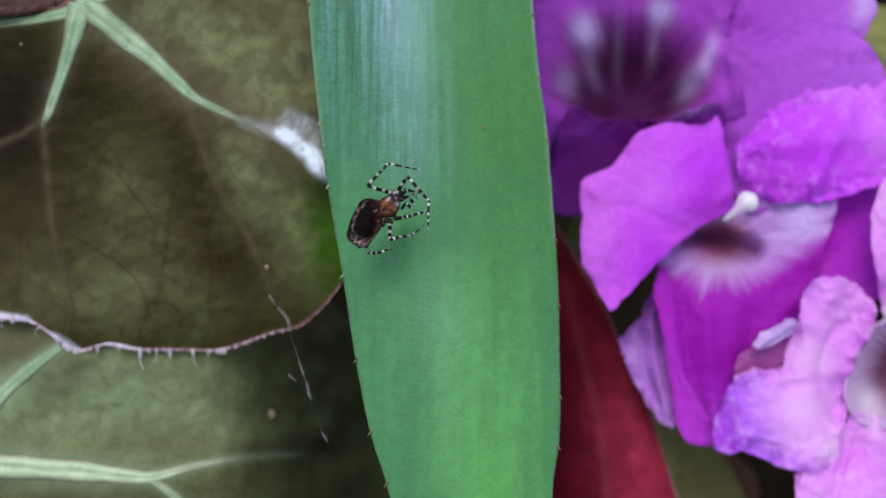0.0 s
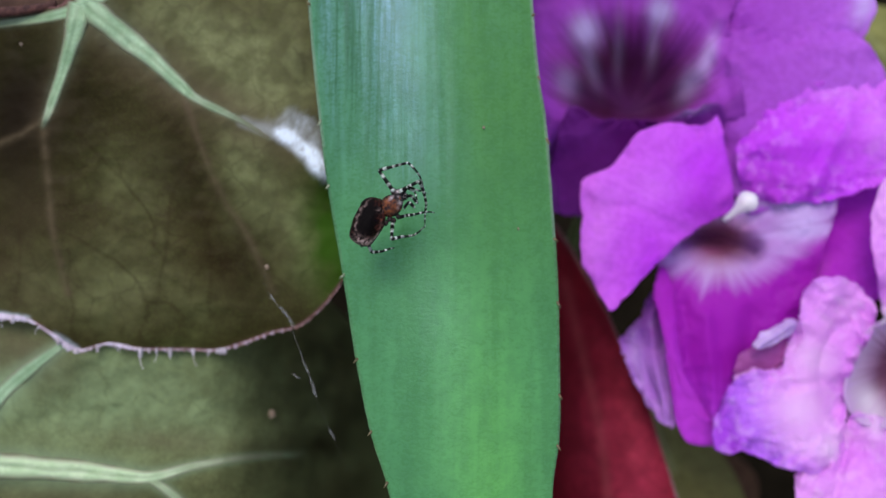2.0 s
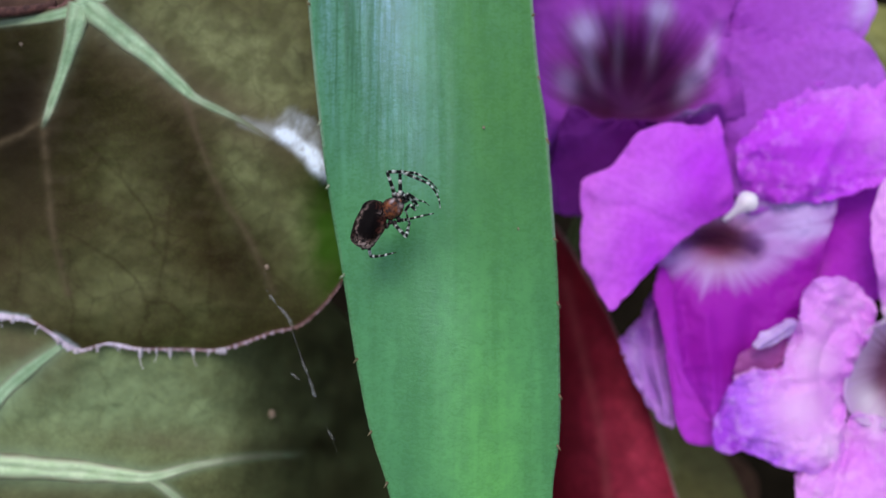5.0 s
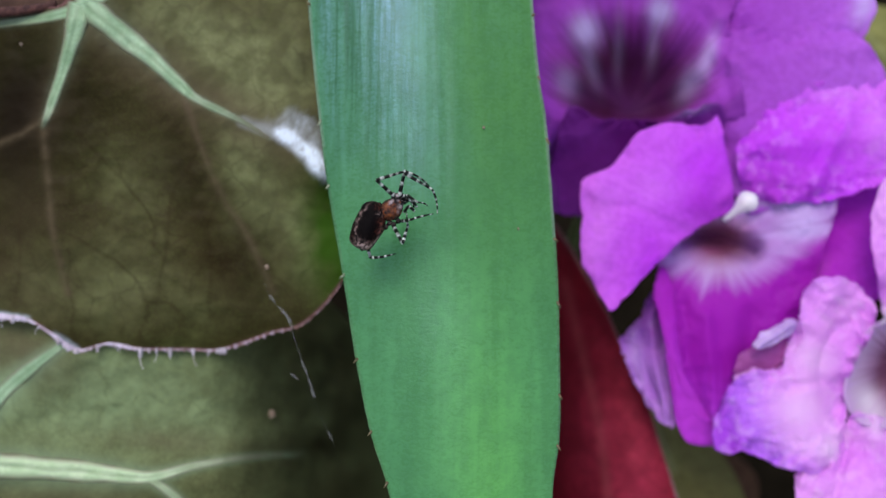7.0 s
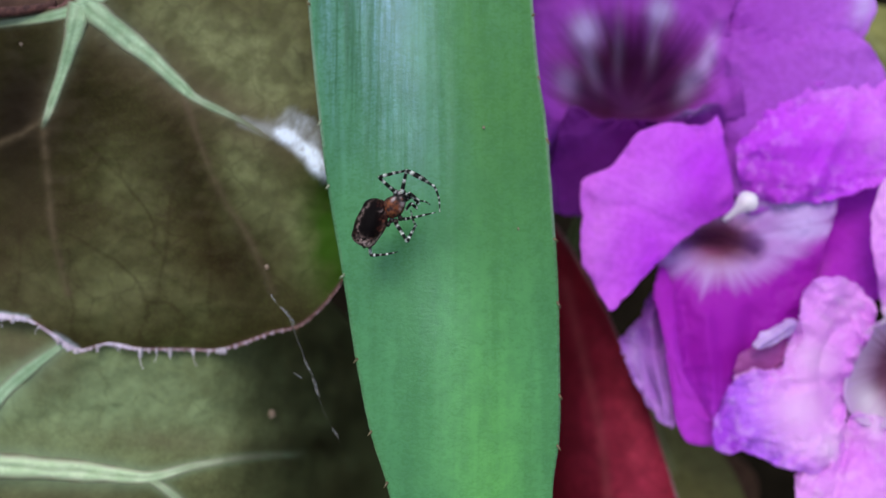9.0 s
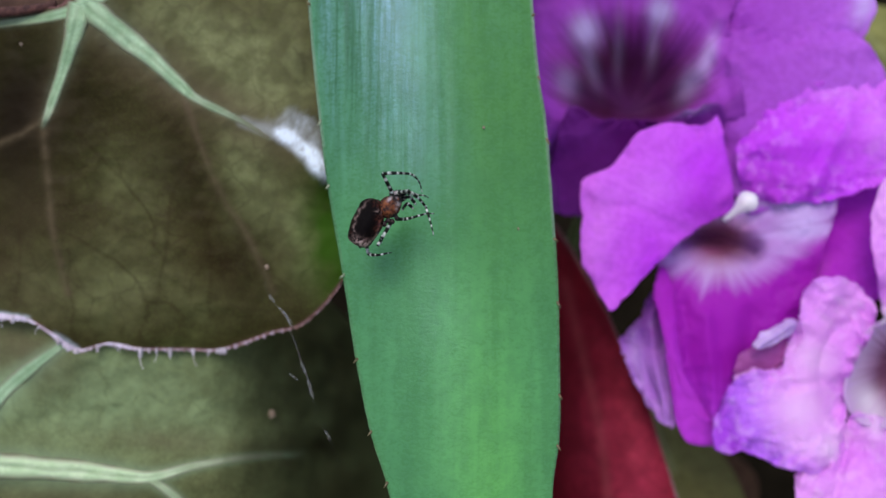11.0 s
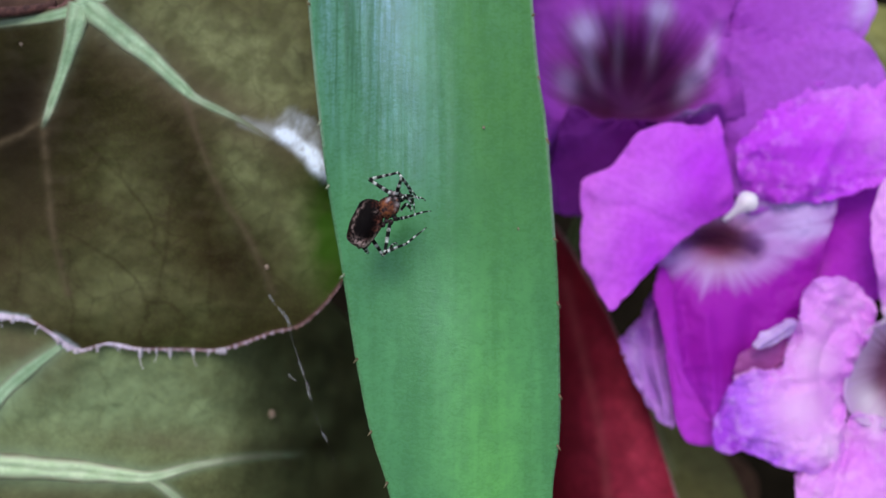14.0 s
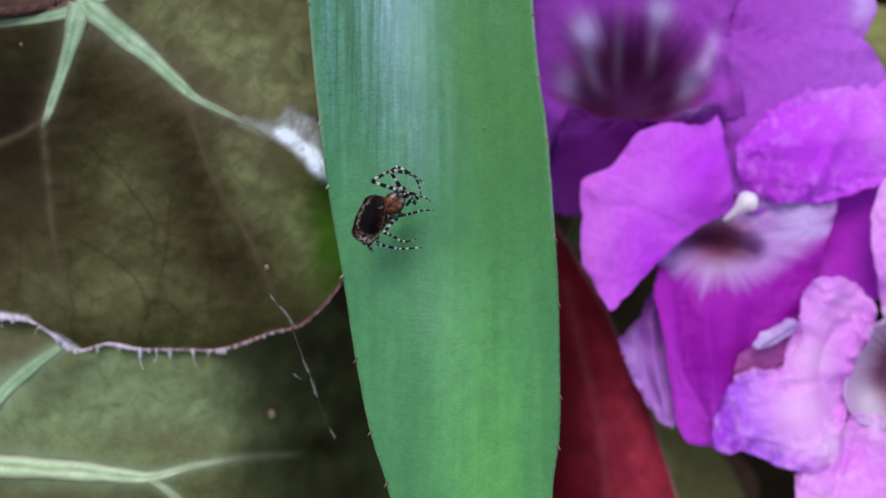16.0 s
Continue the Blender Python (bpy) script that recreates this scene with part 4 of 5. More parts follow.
petal(mid, [(1166, 478), (1185, 440), (1230, 398), (1290, 362), (1345, 348), (1420, 340), (1478, 338), (1475, 390), (1455, 450), (1436, 510), (1415, 580), (1375, 640), (1335, 700), (1310, 780), (1265, 790), (1225, 775), (1200, 715), (1188, 640), (1172, 560)],
      (1300, 510), (1272, 426), LIP, (-20.5, 0, 0.0), -1.2, 1.0, 31.0, None, "magenta lower petal running into a pale throat", 365,
      [([(1222, 412), (1280, 424), (1330, 444)], 17, -5.0), ([(1240, 440), (1320, 440)], 90, -3.0), ([(1250, 560), (1260, 660), (1270, 770)], 14, 0.9), ([(1330, 560), (1320, 650), (1300, 770)], 18, -1.0), ([(1210, 540), (1220, 640), (1245, 750)], 12, -0.8)], 0.0, 0.0, ((1160, 470), (1200, 500), (1260, 515), (1330, 510), (1400, 470), (1450, 430), (1480, 400)), 2)
petal(mid, [(1166, 474), (1186, 490), (1198, 580), (1208, 660), (1218, 720), (1275, 772), (1245, 790), (1205, 770), (1188, 700), (1178, 610), (1160, 530)], (1192, 630), T2, DEEP, (-20.0, 0, 0), -0.5, 0.7, 33.0)
petal(mid, [(1098, 606), (1125, 570), (1160, 520), (1176, 560), (1188, 640), (1196, 700), (1192, 758), (1160, 735), (1130, 690), (1112, 650)], (1150, 640), (1180, 500), LILAC, (-22.5, 0.6, 0), -1.0, 1.8, 36.0, [(0.35, (1125, 620, 16, 50, -12))], "", None, [([(1150, 560), (1160, 640), (1180, 740)], 9, 1.3), ([(1135, 590), (1140, 650), (1165, 720)], 7, -0.9)], 120.0, 3.0, None, 2, 5.0, 0.25)
stigma(mid, 1338, 346, -15.0, 72, -38, 1.4)
stalk(mid, 1272, 440, BLOOM - 47, GREEN_STALK, 0.0015, 0.002, 0.0, 0.03)

# lower blossom, nearest the light
low = holder("blossom", "pale pinkish violet blossom with ruffled petals and white throat", "flower", "purple blossoms")
T3 = (1570, 660)
funnel(low, [(1492, 700), (1505, 640), (1540, 580), (1600, 560), (1670, 600), (1690, 680), (1650, 750), (1580, 760), (1520, 750)], (1600, 640), -19, -32, THROAT_PALE, 1.2, 0.15, [(1.0, (1535, 715, 22, 40, -25))])
# its pale blobs paint the highlights on the ruffles
petal(low, [(1420, 520), (1445, 496), (1480, 490), (1515, 502), (1548, 545), (1542, 590), (1513, 645), (1498, 700), (1494, 760), (1482, 815), (1472, 836), (1430, 838), (1380, 825), (1320, 800), (1285, 803), (1262, 782), (1272, 720), (1302, 672), (1345, 655), (1383, 655), (1390, 620), (1402, 595), (1415, 560)],
      (1430, 715), T3, PINK_LILAC, (-14, 0.0, 1.3), -1.4, 2.2, 51.0, [(0.5, (1440, 635, 42, 28, 10)), (0.6, (1412, 725, 44, 46, 0)), (0.7, (1470, 795, 18, 26, 15)), (0.4, (1425, 790, 40, 22, 10))], "wide ruffled petal, pink shading to lilac", 330,
      [([(1392, 690), (1450, 676), (1500, 690)], 10, -0.6), ([(1386, 650), (1392, 740), (1410, 830)], 18, -0.4), ([(1330, 660), (1340, 740), (1350, 800)], 25, 0.4), ([(1450, 500), (1455, 600), (1450, 680)], 25, 0.5)], 120.0, 3.0, None, 2, 4.0, 0.3)
petal(low, [(1408, 842), (1450, 838), (1480, 815), (1500, 740), (1535, 735), (1570, 745), (1640, 800), (1680, 920), (1560, 990), (1430, 960)], (1530, 870), T3, PINK, (-13, 0, 2.4), -1.0, 1.8, 58.0, [(0.8, (1545, 745, 22, 35, -25))], "", None, [([(1500, 745), (1490, 820), (1470, 900)], 12, -0.8), ([(1540, 780), (1560, 860)], 16, 0.9)], 120.0, 3.0, None, 2, 4.0, 0.4)
petal(low, [(1542, 400), (1552, 345), (1580, 310), (1650, 330), (1680, 450), (1640, 545), (1568, 560), (1552, 480)], (1605, 440), (1620, 620), PINK, (-15, 0, 0), -1.2, 1.0, 61.0, [(0.9, (1570, 560, 22, 22, 0))])
petal(low, [(1300, 668), (1330, 652), (1365, 640), (1400, 600), (1404, 640), (1392, 700), (1340, 690)], (1362, 662), T3, ORCHID, (-18, 0, 0), -0.5, 0.8, 64.0)
# added sheet that stands in for the dark gap beneath the tip
petal(low, [(1302, 662), (1308, 632), (1338, 610), (1378, 598), (1398, 612), (1384, 645), (1342, 664)], (1345, 634), T3, BROWN_GAP, (-17.5, 0, 0), -0.6, 0.9, 71.0, None, "reddish brown sheet added for the gap under the curled tip")
petal(low, [(1332, 610), (1348, 590), (1374, 576), (1400, 564), (1412, 572), (1396, 594), (1366, 612), (1344, 618)], (1370, 592), T3, FROSTED, (-15, 0.3, 1.5), -0.6, 1.4, 67.0, None, "pale curled petal tip", None, [([(1340, 612), (1372, 594), (1404, 572)], 6, 0.9)], 120.0, 3.0, None, 2, 3.0, 0.8)
stigma(low, 1590, 548, -13.0, 40, -40, 1.1)
stalk(low, 1600, 640, BLOOM - 32, GREEN_STALK, 0.0015, 0.002, 0.07, 0.04)


# ---- specks on the leaves ----
def speck(x, y, depth, size, label):
    """A small round grain resting on a leaf."""
    w = depth(np.array([(x, y)], dtype=float), np.array([0.5]))[0]
    me = ball((size, size * 1.15, size * 0.8), GRAIN_SKIN, "grain", 8, 12, lambda s, a: 1 + 0.12 * math.sin(3 * a + 5 * s))
    ob = put("grain", me)
    ob.matrix_world = PLANE @ Matrix.Translation(at(x, y, w + size * 500))
    tagged(ob, label, "grain", "specks on the leaves")


speck(472, 473, upper_depth, 0.00036, "tiny pale grain on the bronze leaf")
speck(480, 733, lower_depth, 0.00062, "tiny pinkish brown grain on the green leaf")
speck(37, 78, upper_depth, 0.00022, "tiny pale grain beside a leaf rib")
speck(917, 405, lambda xy, r: np.array([-2.0]), 0.00016, "tiny dark speck on the strap leaf")
speck(856, 226, lambda xy, r: np.array([-2.3]), 0.0002, "tiny brown scab on the strap leaf")


# ---- silk strand ----
ANCHOR = (470, 478)
strand = holder("silk_strand", "slack grey silk strand with caught fluff, hanging before the leaves", "silk strand", "", PLANE @ Matrix.Translation(at(*ANCHOR, -7.0)))


def strand_parts():
    origin = at(*ANCHOR, -7.0)
    line = smooth_line([(470, 474), (468, 500), (476, 522), (492, 545), (508, 562), (514, 585), (524, 615), (534, 645), (544, 672), (550, 700), (562, 735), (578, 770), (592, 805), (604, 835)], 6)
    pts = [at(x, y, -7.0 + 0.4 * math.sin(y / 60)) - origin for x, y in line]
    tube("thread", pts, [UNIT * k for k in (0.1, 0.12, 0.4, 0.6, 0.5, 0.6, 0.45, 0.22, 0.14, 0.16, 0.1)], SILK, strand, sides=6)
    for clot, fat in ((((494, 544), (501, 553), (508, 562), (514, 574), (519, 580)), 2.8), (((530, 638), (536, 652), (541, 664)), 2.0), (((543, 672), (548, 684), (550, 697), (555, 706)), 2.6),
                      (((512, 662), (519, 668), (526, 673)), 1.6), (((476, 521), (481, 529), (486, 536)), 1.8), (((574, 764), (580, 773), (584, 781)), 1.8)):
        run = smooth_line(clot, 6)
        shape = [UNIT * 1.35 * fat * k for k in (0.25, 0.8, 1.0, 0.7, 1.1, 0.6, 0.2)]
        tube("fluff", [at(x, y, -7.0 + 0.4 * math.sin(y / 60)) - origin for x, y in run], shape, SILK, strand, "grey fluff caught on the silk", sides=8, flat=0.6)


strand_parts()

# ---- spider ----
# Its own space: origin on the abdomen, units of U, x to the right, y up, z towards the camera.
SPIDER_W = 6.5
U = UNIT * (REACH - 0.001 * SPIDER_W) / REACH
HOME = (640, 400)
spider = holder("spider", "small dark spider with orange brown head and banded legs", "spider", "", PLANE @ Matrix.Translation(at(*HOME, SPIDER_W)))


def own(x, y, z=0.0):
    return Vector(((x - HOME[0]) * U, (HOME[1] - y) * U, z * U))


def abdomen():
    """An egg, broad at the shoulders, with a black field above and marbled flanks."""
    def shape(s, a):
        along = -math.cos(math.pi * s)
        k = 1 + 0.16 * math.exp(-((along - 0.85) / 0.25) ** 2) + 0.17 * math.exp(-((along + 0.85) / 0.25) ** 2)
        k *= 1 + 0.22 * max(0.0, -math.cos(a)) * math.exp(-((s - 0.20) / 0.17) ** 2) - 0.10 * max(0.0, -math.cos(a)) * math.exp(-((s - 0.62) / 0.16) ** 2)
        k *= 1 - 0.24 * max(0.0, math.cos(a)) * math.exp(-((s - 0.24) / 0.18) ** 2)
        return k * (1 + 0.03 * math.sin(7 * a) * math.sin(9 * s) + 0.012 * math.sin(17 * a) * math.sin(23 * s))

    def masks(v, s, a):
        x, y, z = v[:, 0] / U, v[:, 1] / U, v[:, 2] / U
        field = np.exp(-((x + 5 + 0.05 * y) / (22 + 2.2 * np.sin(y / 3.0))) ** 6 - ((y - 6) / 38) ** 6) * (z > -4)
        edge = np.exp(-((x + 23 - 0.008 * y * y + 1.5 * np.sin(y / 2.6)) / 1.7) ** 2) * np.exp(-((y - 4) / 32) ** 4)
        flank = np.exp(-((x - 22 + 0.012 * y * y) / 3.4) ** 2) * np.exp(-((y + 12) / 22) ** 4)
        rear = np.exp(-((x + 6) / 14) ** 2 - ((y + 35) / 8) ** 2)
        rear += 0.8 * np.exp(-((np.hypot(x / 28, y / 45) - 0.82) / 0.07) ** 2) * np.clip((-8 - y) / 8, 0, 1) * np.clip((x + 14) / 6, 0, 1)
        brow = 2 * np.exp(-((x - 11) / 5) ** 2 - ((y - 27) / 3.5) ** 2)
        spots = np.clip(0.55 * edge + 0.16 * flank + 1.2 * rear + 0.4 * brow, 0, 1) * (z > -8)
        pit = np.exp(-((x - 17 + 0.01 * y * y) / 2.4) ** 2 - ((y + 24) / 3) ** 2) + np.exp(-((x - 20) / 2.6) ** 2 - ((y + 9) / 3) ** 2) + np.exp(-((x - 20) / 2.6) ** 2 - ((y - 6) / 3) ** 2)
        return {"side": (1 - field) * np.where(x < 0, 0.12, 0.8), "spot_glint": spots, "pit": np.clip(pit, 0, 1)}

    me = ball((28.5 * U, 45 * U, 25 * U), ABDOMEN, "abdomen", 60, 72, shape, masks)
    ob = put("abdomen", me, spider, "dark marbled egg-shaped abdomen")
    ob.matrix_basis = Matrix.Translation(own(648, 395)) @ pose(0, 0, 0, 8, 10, -15)
    tip = put("spinneret", ball((4 * U, 5.5 * U, 4 * U), BLACK_GLOSS, "spinneret", 8, 10), ob)
    tip.location = (0, -43 * U, -5 * U)


def front():
    """Carapace with eyes, jaws and feelers."""
    def shape(s, a):
        return 0.93 + 0.14 * math.exp(-((s - 0.40) / 0.20) ** 2) - 0.16 * math.exp(-((s - 0.80) / 0.15) ** 2) + 0.02 * math.sin(6 * a)

    def masks(v, s, a):
        x, y, z = v[:, 0] / U, v[:, 1] / U, v[:, 2] / U
        mottle = np.array([noise.fractal(Vector((p / 5, q / 5, 3)), 0.7, 2.0, 3) for p, q in zip(x, y)])
        dark = 1.0 * np.exp(-((y - 17) / 10) ** 2) + 0.9 * np.exp(-((x + 10) / 8) ** 2 - ((y - 14) / 7) ** 2) + 0.9 * np.exp(-((x + 1) / 4) ** 2 - ((y + 15) / 8) ** 2)
        dark += 0.7 * np.clip((np.hypot(x / 18.5, y / 25) - 0.72) / 0.2, 0, 1) + 0.4 * np.exp(-(x / 1.6) ** 2) * (y < 4)
        dark = np.clip(dark * (1 + 1.3 * mottle) + 0.6 * mottle, 0, 1)
        # small whitish dabs paint the glints near the face
        spot_glint = 0.8 * np.exp(-(((x - 8) / 3.6) ** 2 + ((y - 12) / 4.6) ** 2)) + 1.2 * np.exp(-((x + 9) ** 2 + ((y - 6) / 2.0) ** 2) / 6) + 0.8 * np.exp(-((x + 2) ** 2 + (y - 18) ** 2) / 5) + 0.5 * np.exp(-((x - 12) ** 2 + (y - 2) ** 2) / 5)
        return {"dark": dark, "spot_glint": np.clip(spot_glint * (z > 0), 0, 1)}

    ob = put("cephalothorax", ball((18.5 * U, 25 * U, 15 * U), CARAPACE, "cephalothorax", 40, 48, shape, masks), spider, "glossy orange brown head and chest")
    ob.matrix_basis = Matrix.Translation(own(689, 365, 4)) @ pose(0, 0, 0, -6, 0, -45)
    for x, y, z, r in ((-5, 20, 11.5, 2.2), (3, 21, 11, 2.4), (-8, 15, 13.5, 1.8), (6, 16, 13, 1.8), (-2, 24.5, 7, 2.0), (7, 23, 7, 1.8)):
        eye = put("eye", ball((r * U,) * 3, BLACK_GLOSS, "eye", 8, 10), ob, "tiny glossy black eye")
        eye.location = (x * U, y * U, z * U)
    for side in (-1, 1):
        jaw = put("jaw", ball((5.5 * U, 9 * U, 6 * U), BLACK_GLOSS, "jaw", 10, 12), ob, "dark glossy jaw")
        jaw.matrix_basis = Matrix.Translation((side * 6 * U, 26 * U, -3 * U)) @ pose(0, 0, 0, -30, 0, side * -6)
    for x, y, r, glow in ((684, 390, 4.6, 0.15), (678, 397, 4.4, 0.1), (692, 392, 4.4, 0.1), (699, 385, 4.4, 0.1), (700, 343, 5.5, 1.0), (691, 341, 5, 0.9), (711, 347, 4.5, 0.8), (667, 358, 4, 0.0)):
        hip = put("hip", ball((r * U, 1.25 * r * U, r * U), CARAPACE, "hip", 8, 12, None, lambda v, s, a: {"dark": 0.95 + 0.05 * np.sin(9 * s), "spot_glint": glow * np.exp(-((s - 0.6) / 0.14) ** 2) * (v[:, 2] > 0)}), spider, "dark hip joint")
        hip.matrix_basis = Matrix.Translation(own(x, y, 0)) @ pose(0, 0, 0, 0, 0, 25 * math.sin(x))
    for line in (((709, 372, 0), (718, 361, 3), (723, 364, 4), (729, 370, 2)), ((713, 352, 2), (722, 349, 6), (728, 355, 6), (733, 362, 3))):
        pts = [own(*p) for p in smooth_line(line, 8)]
        tube("feeler", pts, [k * U for k in (2.2, 2.8, 2.6, 2.8, 1.8)], BANDED, spider, "short dark feeler", sides=8, masks={"band": bands(len(pts), 2, 0.75)})


def bands(n, count, dark=0.55, shift=0.0):
    """Soft-edged dark rings along n points."""
    s = np.arange(n) / n * count
    s = (s + 0.10 + 0.13 * np.sin(2.3 * s + 1.7 * count) + shift) % 1.0
    return np.clip((dark / 2 - np.abs(s - 0.5)) * 14 + 0.5, 0, 1)


# Each leg: hip, lengths of its three pieces, whether each piece reaches towards the camera (+) or away (-).
LEGS = {
    "a": ((692, 342, 3), (46, 53, 60), (1, -1, -1)),
    "b": ((702, 342, 3), (42, 56, 52), (1, -1, -1)),
    "c": ((706, 348, 0), (24, 22, 25), (1, -1, -1)),
    "d": ((704, 352, 4), (20, 18, 22), (1, -1, -1)),
    "e": ((698, 388, -4), (18, 24, 40), (-1, 1, -1)),
    "f": ((690, 393, -2), (54, 41, 47), (1, -1, 1)),
    "g": ((643, 428, -16), (24, 26, 24), (-1, 1, -1)),
    "h": ((657, 422, -20), (40, 38, 44), (-1, 1, -1)),
}


def limb(key):
    """One leg in three stiff pieces: thigh, shin, foot, each lying along its own y axis."""
    hip, long, _ = LEGS[key]
    made = []
    for i, (name, fat, count) in enumerate((("leg", (2.9, 3.4, 3.1, 2.7, 2.6), 3), ("shin", (2.7, 2.9, 2.5, 2.2, 2.0), 4), ("foot", (2.0, 1.8, 1.6, 1.2, 0.8), 4))):
        n = 48
        size = 0.85 if key in "cd" else 1.1
        bow = (0.0, 0.05, 0.10)[i] * long[i]
        pts = [Vector((0, long[i] * s * U, bow * math.sin(math.pi * s) * U)) for s in np.linspace(0, 1, n)]
        rounds = max(1, round(long[i] / (17, 15, 14)[i]))
        ob = tube(name, pts, [k * size * U for k in fat], BANDED, made[0] if made else spider, "black and pale banded leg" if not made else "", 10, 1.0,
                  {"band": bands(n, rounds, 0.70 if key in "cdeg" else 0.61, 0.07 * ord(key) + 0.2 * i)})
        made.append(ob)
    return made


abdomen()
front()
limbs = {key: limb(key) for key in LEGS}


# ---- what moves ----
def motions():
    stances = []

    def stance(t, body, **legs):
        """At t seconds: where the body hangs on the plan, and for each leg its knee, ankle and tip."""
        stances.append((t, body, legs))

    stance(0.0, (640, 400), a=(652, 331, 690, 290, 748, 304), b=(722, 315, 762, 360, 758, 413), c=(722, 338, 738, 342, 752, 343), d=(716, 334, 730, 343, 738, 352),
           e=(715, 384, 735, 380, 766, 376), f=(692, 425, 725, 418, 751, 400), g=(651, 448, 672, 447, 693, 441), h=(652, 408, 648, 398, 644, 388))
    stance(0.5, (640, 402), a=(710, 291, 738, 313, 758, 335), b=(728, 314, 757, 350, 768, 400), c=(722, 338, 738, 343, 750, 346), d=(718, 332, 726, 345, 728, 360),
           e=(715, 384, 735, 381, 766, 377), f=(693, 427, 725, 420, 752, 400), g=(651, 450, 672, 449, 694, 442), h=(652, 410, 648, 400, 644, 390))
    stance(1.0, (637, 401), a=(650, 328, 697, 302, 728, 325), b=(730, 321, 752, 363, 757, 408), c=(715, 338, 735, 342, 751, 342), d=(715, 335, 730, 340, 737, 345),
           e=(715, 386, 735, 383, 768, 378), f=(692, 428, 725, 421, 757, 404), g=(650, 452, 672, 450, 693, 442), h=(649, 409, 645, 399, 641, 389))
    stance(1.5, (642, 400), a=(688, 294, 734, 311, 738, 358), b=(702, 323, 738, 318, 746, 376), c=(714, 338, 732, 337, 753, 340), d=(716, 325, 726, 335, 727, 350),
           e=(715, 382, 735, 379, 768, 376), f=(692, 424, 725, 418, 752, 401), g=(652, 447, 674, 446, 695, 440), h=(654, 408, 650, 398, 646, 388))
    stance(2.0, (645, 398), a=(668, 298, 724, 288, 750, 335), b=(742, 322, 754, 360, 751, 402), c=(722, 332, 740, 338, 756, 343), d=(718, 332, 735, 340, 743, 370),
           e=(718, 381, 738, 379, 769, 376), f=(695, 424, 728, 418, 753, 402), g=(655, 446, 677, 445, 697, 439), h=(657, 406, 653, 396, 649, 386))
    stance(2.5, (640, 404), a=(656, 318, 704, 290, 748, 323), b=(721, 310, 750, 345, 760, 393), c=(716, 341, 735, 345, 752, 346), d=(722, 335, 738, 335, 748, 346),
           e=(715, 385, 735, 382, 768, 377), f=(693, 427, 722, 421, 750, 401), g=(653, 450, 674, 449, 696, 442), h=(652, 412, 648, 402, 644, 392))
    stance(3.0, (642, 401), a=(683, 293, 722, 308, 742, 342), b=(718, 320, 737, 345, 739, 378), c=(720, 338, 740, 342, 755, 346), d=(712, 330, 725, 345, 730, 372),
           e=(715, 382, 735, 379, 767, 375), f=(682, 420, 712, 419, 741, 401), g=(652, 448, 674, 447, 695, 441), h=(654, 409, 650, 399, 646, 389))
    stance(3.5, (645, 401), a=(690, 301, 735, 308, 779, 334), b=(704, 298, 760, 318, 781, 364), c=(728, 345, 750, 349, 779, 365), d=(720, 340, 738, 348, 757, 357),
           e=(715, 384, 735, 380, 767, 377), f=(703, 427, 728, 395, 734, 364), g=(652, 449, 674, 448, 695, 444), h=(657, 409, 653, 399, 649, 389))
    stance(4.0, (646, 404), a=(697, 305, 740, 315, 781, 350), b=(702, 305, 755, 325, 778, 368), c=(722, 345, 738, 356, 757, 366), d=(718, 348, 729, 358, 734, 373),
           e=(708, 390, 728, 387, 768, 378), f=(724, 416, 727, 395, 720, 372), g=(654, 455, 677, 453, 701, 447), h=(658, 412, 654, 402, 650, 392))
    stance(6.5, (648, 401), a=(671, 317, 722, 303, 766, 331), b=(720, 304, 770, 333, 776, 376), c=(724, 344, 742, 357, 758, 362), d=(718, 343, 729, 352, 735, 370),
           e=(710, 388, 730, 386, 768, 377), f=(714, 427, 722, 397, 720, 374), g=(655, 452, 679, 452, 702, 446), h=(660, 409, 656, 399, 652, 389))
    stance(7.0, (645, 405), a=(668, 321, 720, 305, 764, 335), b=(716, 308, 768, 338, 774, 378), c=(722, 347, 742, 361, 757, 365), d=(717, 347, 727, 357, 733, 374),
           e=(709, 391, 729, 388, 767, 378), f=(714, 431, 722, 402, 721, 376), g=(654, 456, 677, 455, 701, 449), h=(657, 413, 653, 403, 649, 393))
    stance(7.5, (652, 391), a=(677, 308, 728, 297, 770, 326), b=(726, 298, 777, 328, 780, 374), c=(728, 338, 748, 353, 761, 358), d=(724, 338, 735, 348, 740, 365),
           e=(715, 380, 735, 378, 771, 372), f=(716, 421, 728, 393, 729, 368), g=(655, 444, 678, 443, 704, 439), h=(664, 399, 660, 389, 656, 379))
    stance(8.0, (649, 399), a=(674, 313, 725, 302, 768, 330), b=(723, 303, 774, 335, 779, 377), c=(726, 344, 745, 358, 761, 363), d=(722, 345, 733, 354, 738, 371),
           e=(712, 386, 732, 384, 771, 376), f=(718, 428, 733, 400, 729, 375), g=(656, 451, 680, 450, 704, 445), h=(661, 407, 657, 397, 653, 387))
    stance(8.5, (646, 402), a=(669, 317, 720, 304, 765, 333), b=(717, 306, 768, 335, 775, 378), c=(723, 345, 742, 359, 757, 364), d=(719, 346, 730, 355, 735, 372),
           e=(709, 389, 729, 387, 768, 377), f=(716, 430, 730, 401, 724, 376), g=(653, 454, 678, 453, 701, 447), h=(658, 410, 654, 400, 650, 390))
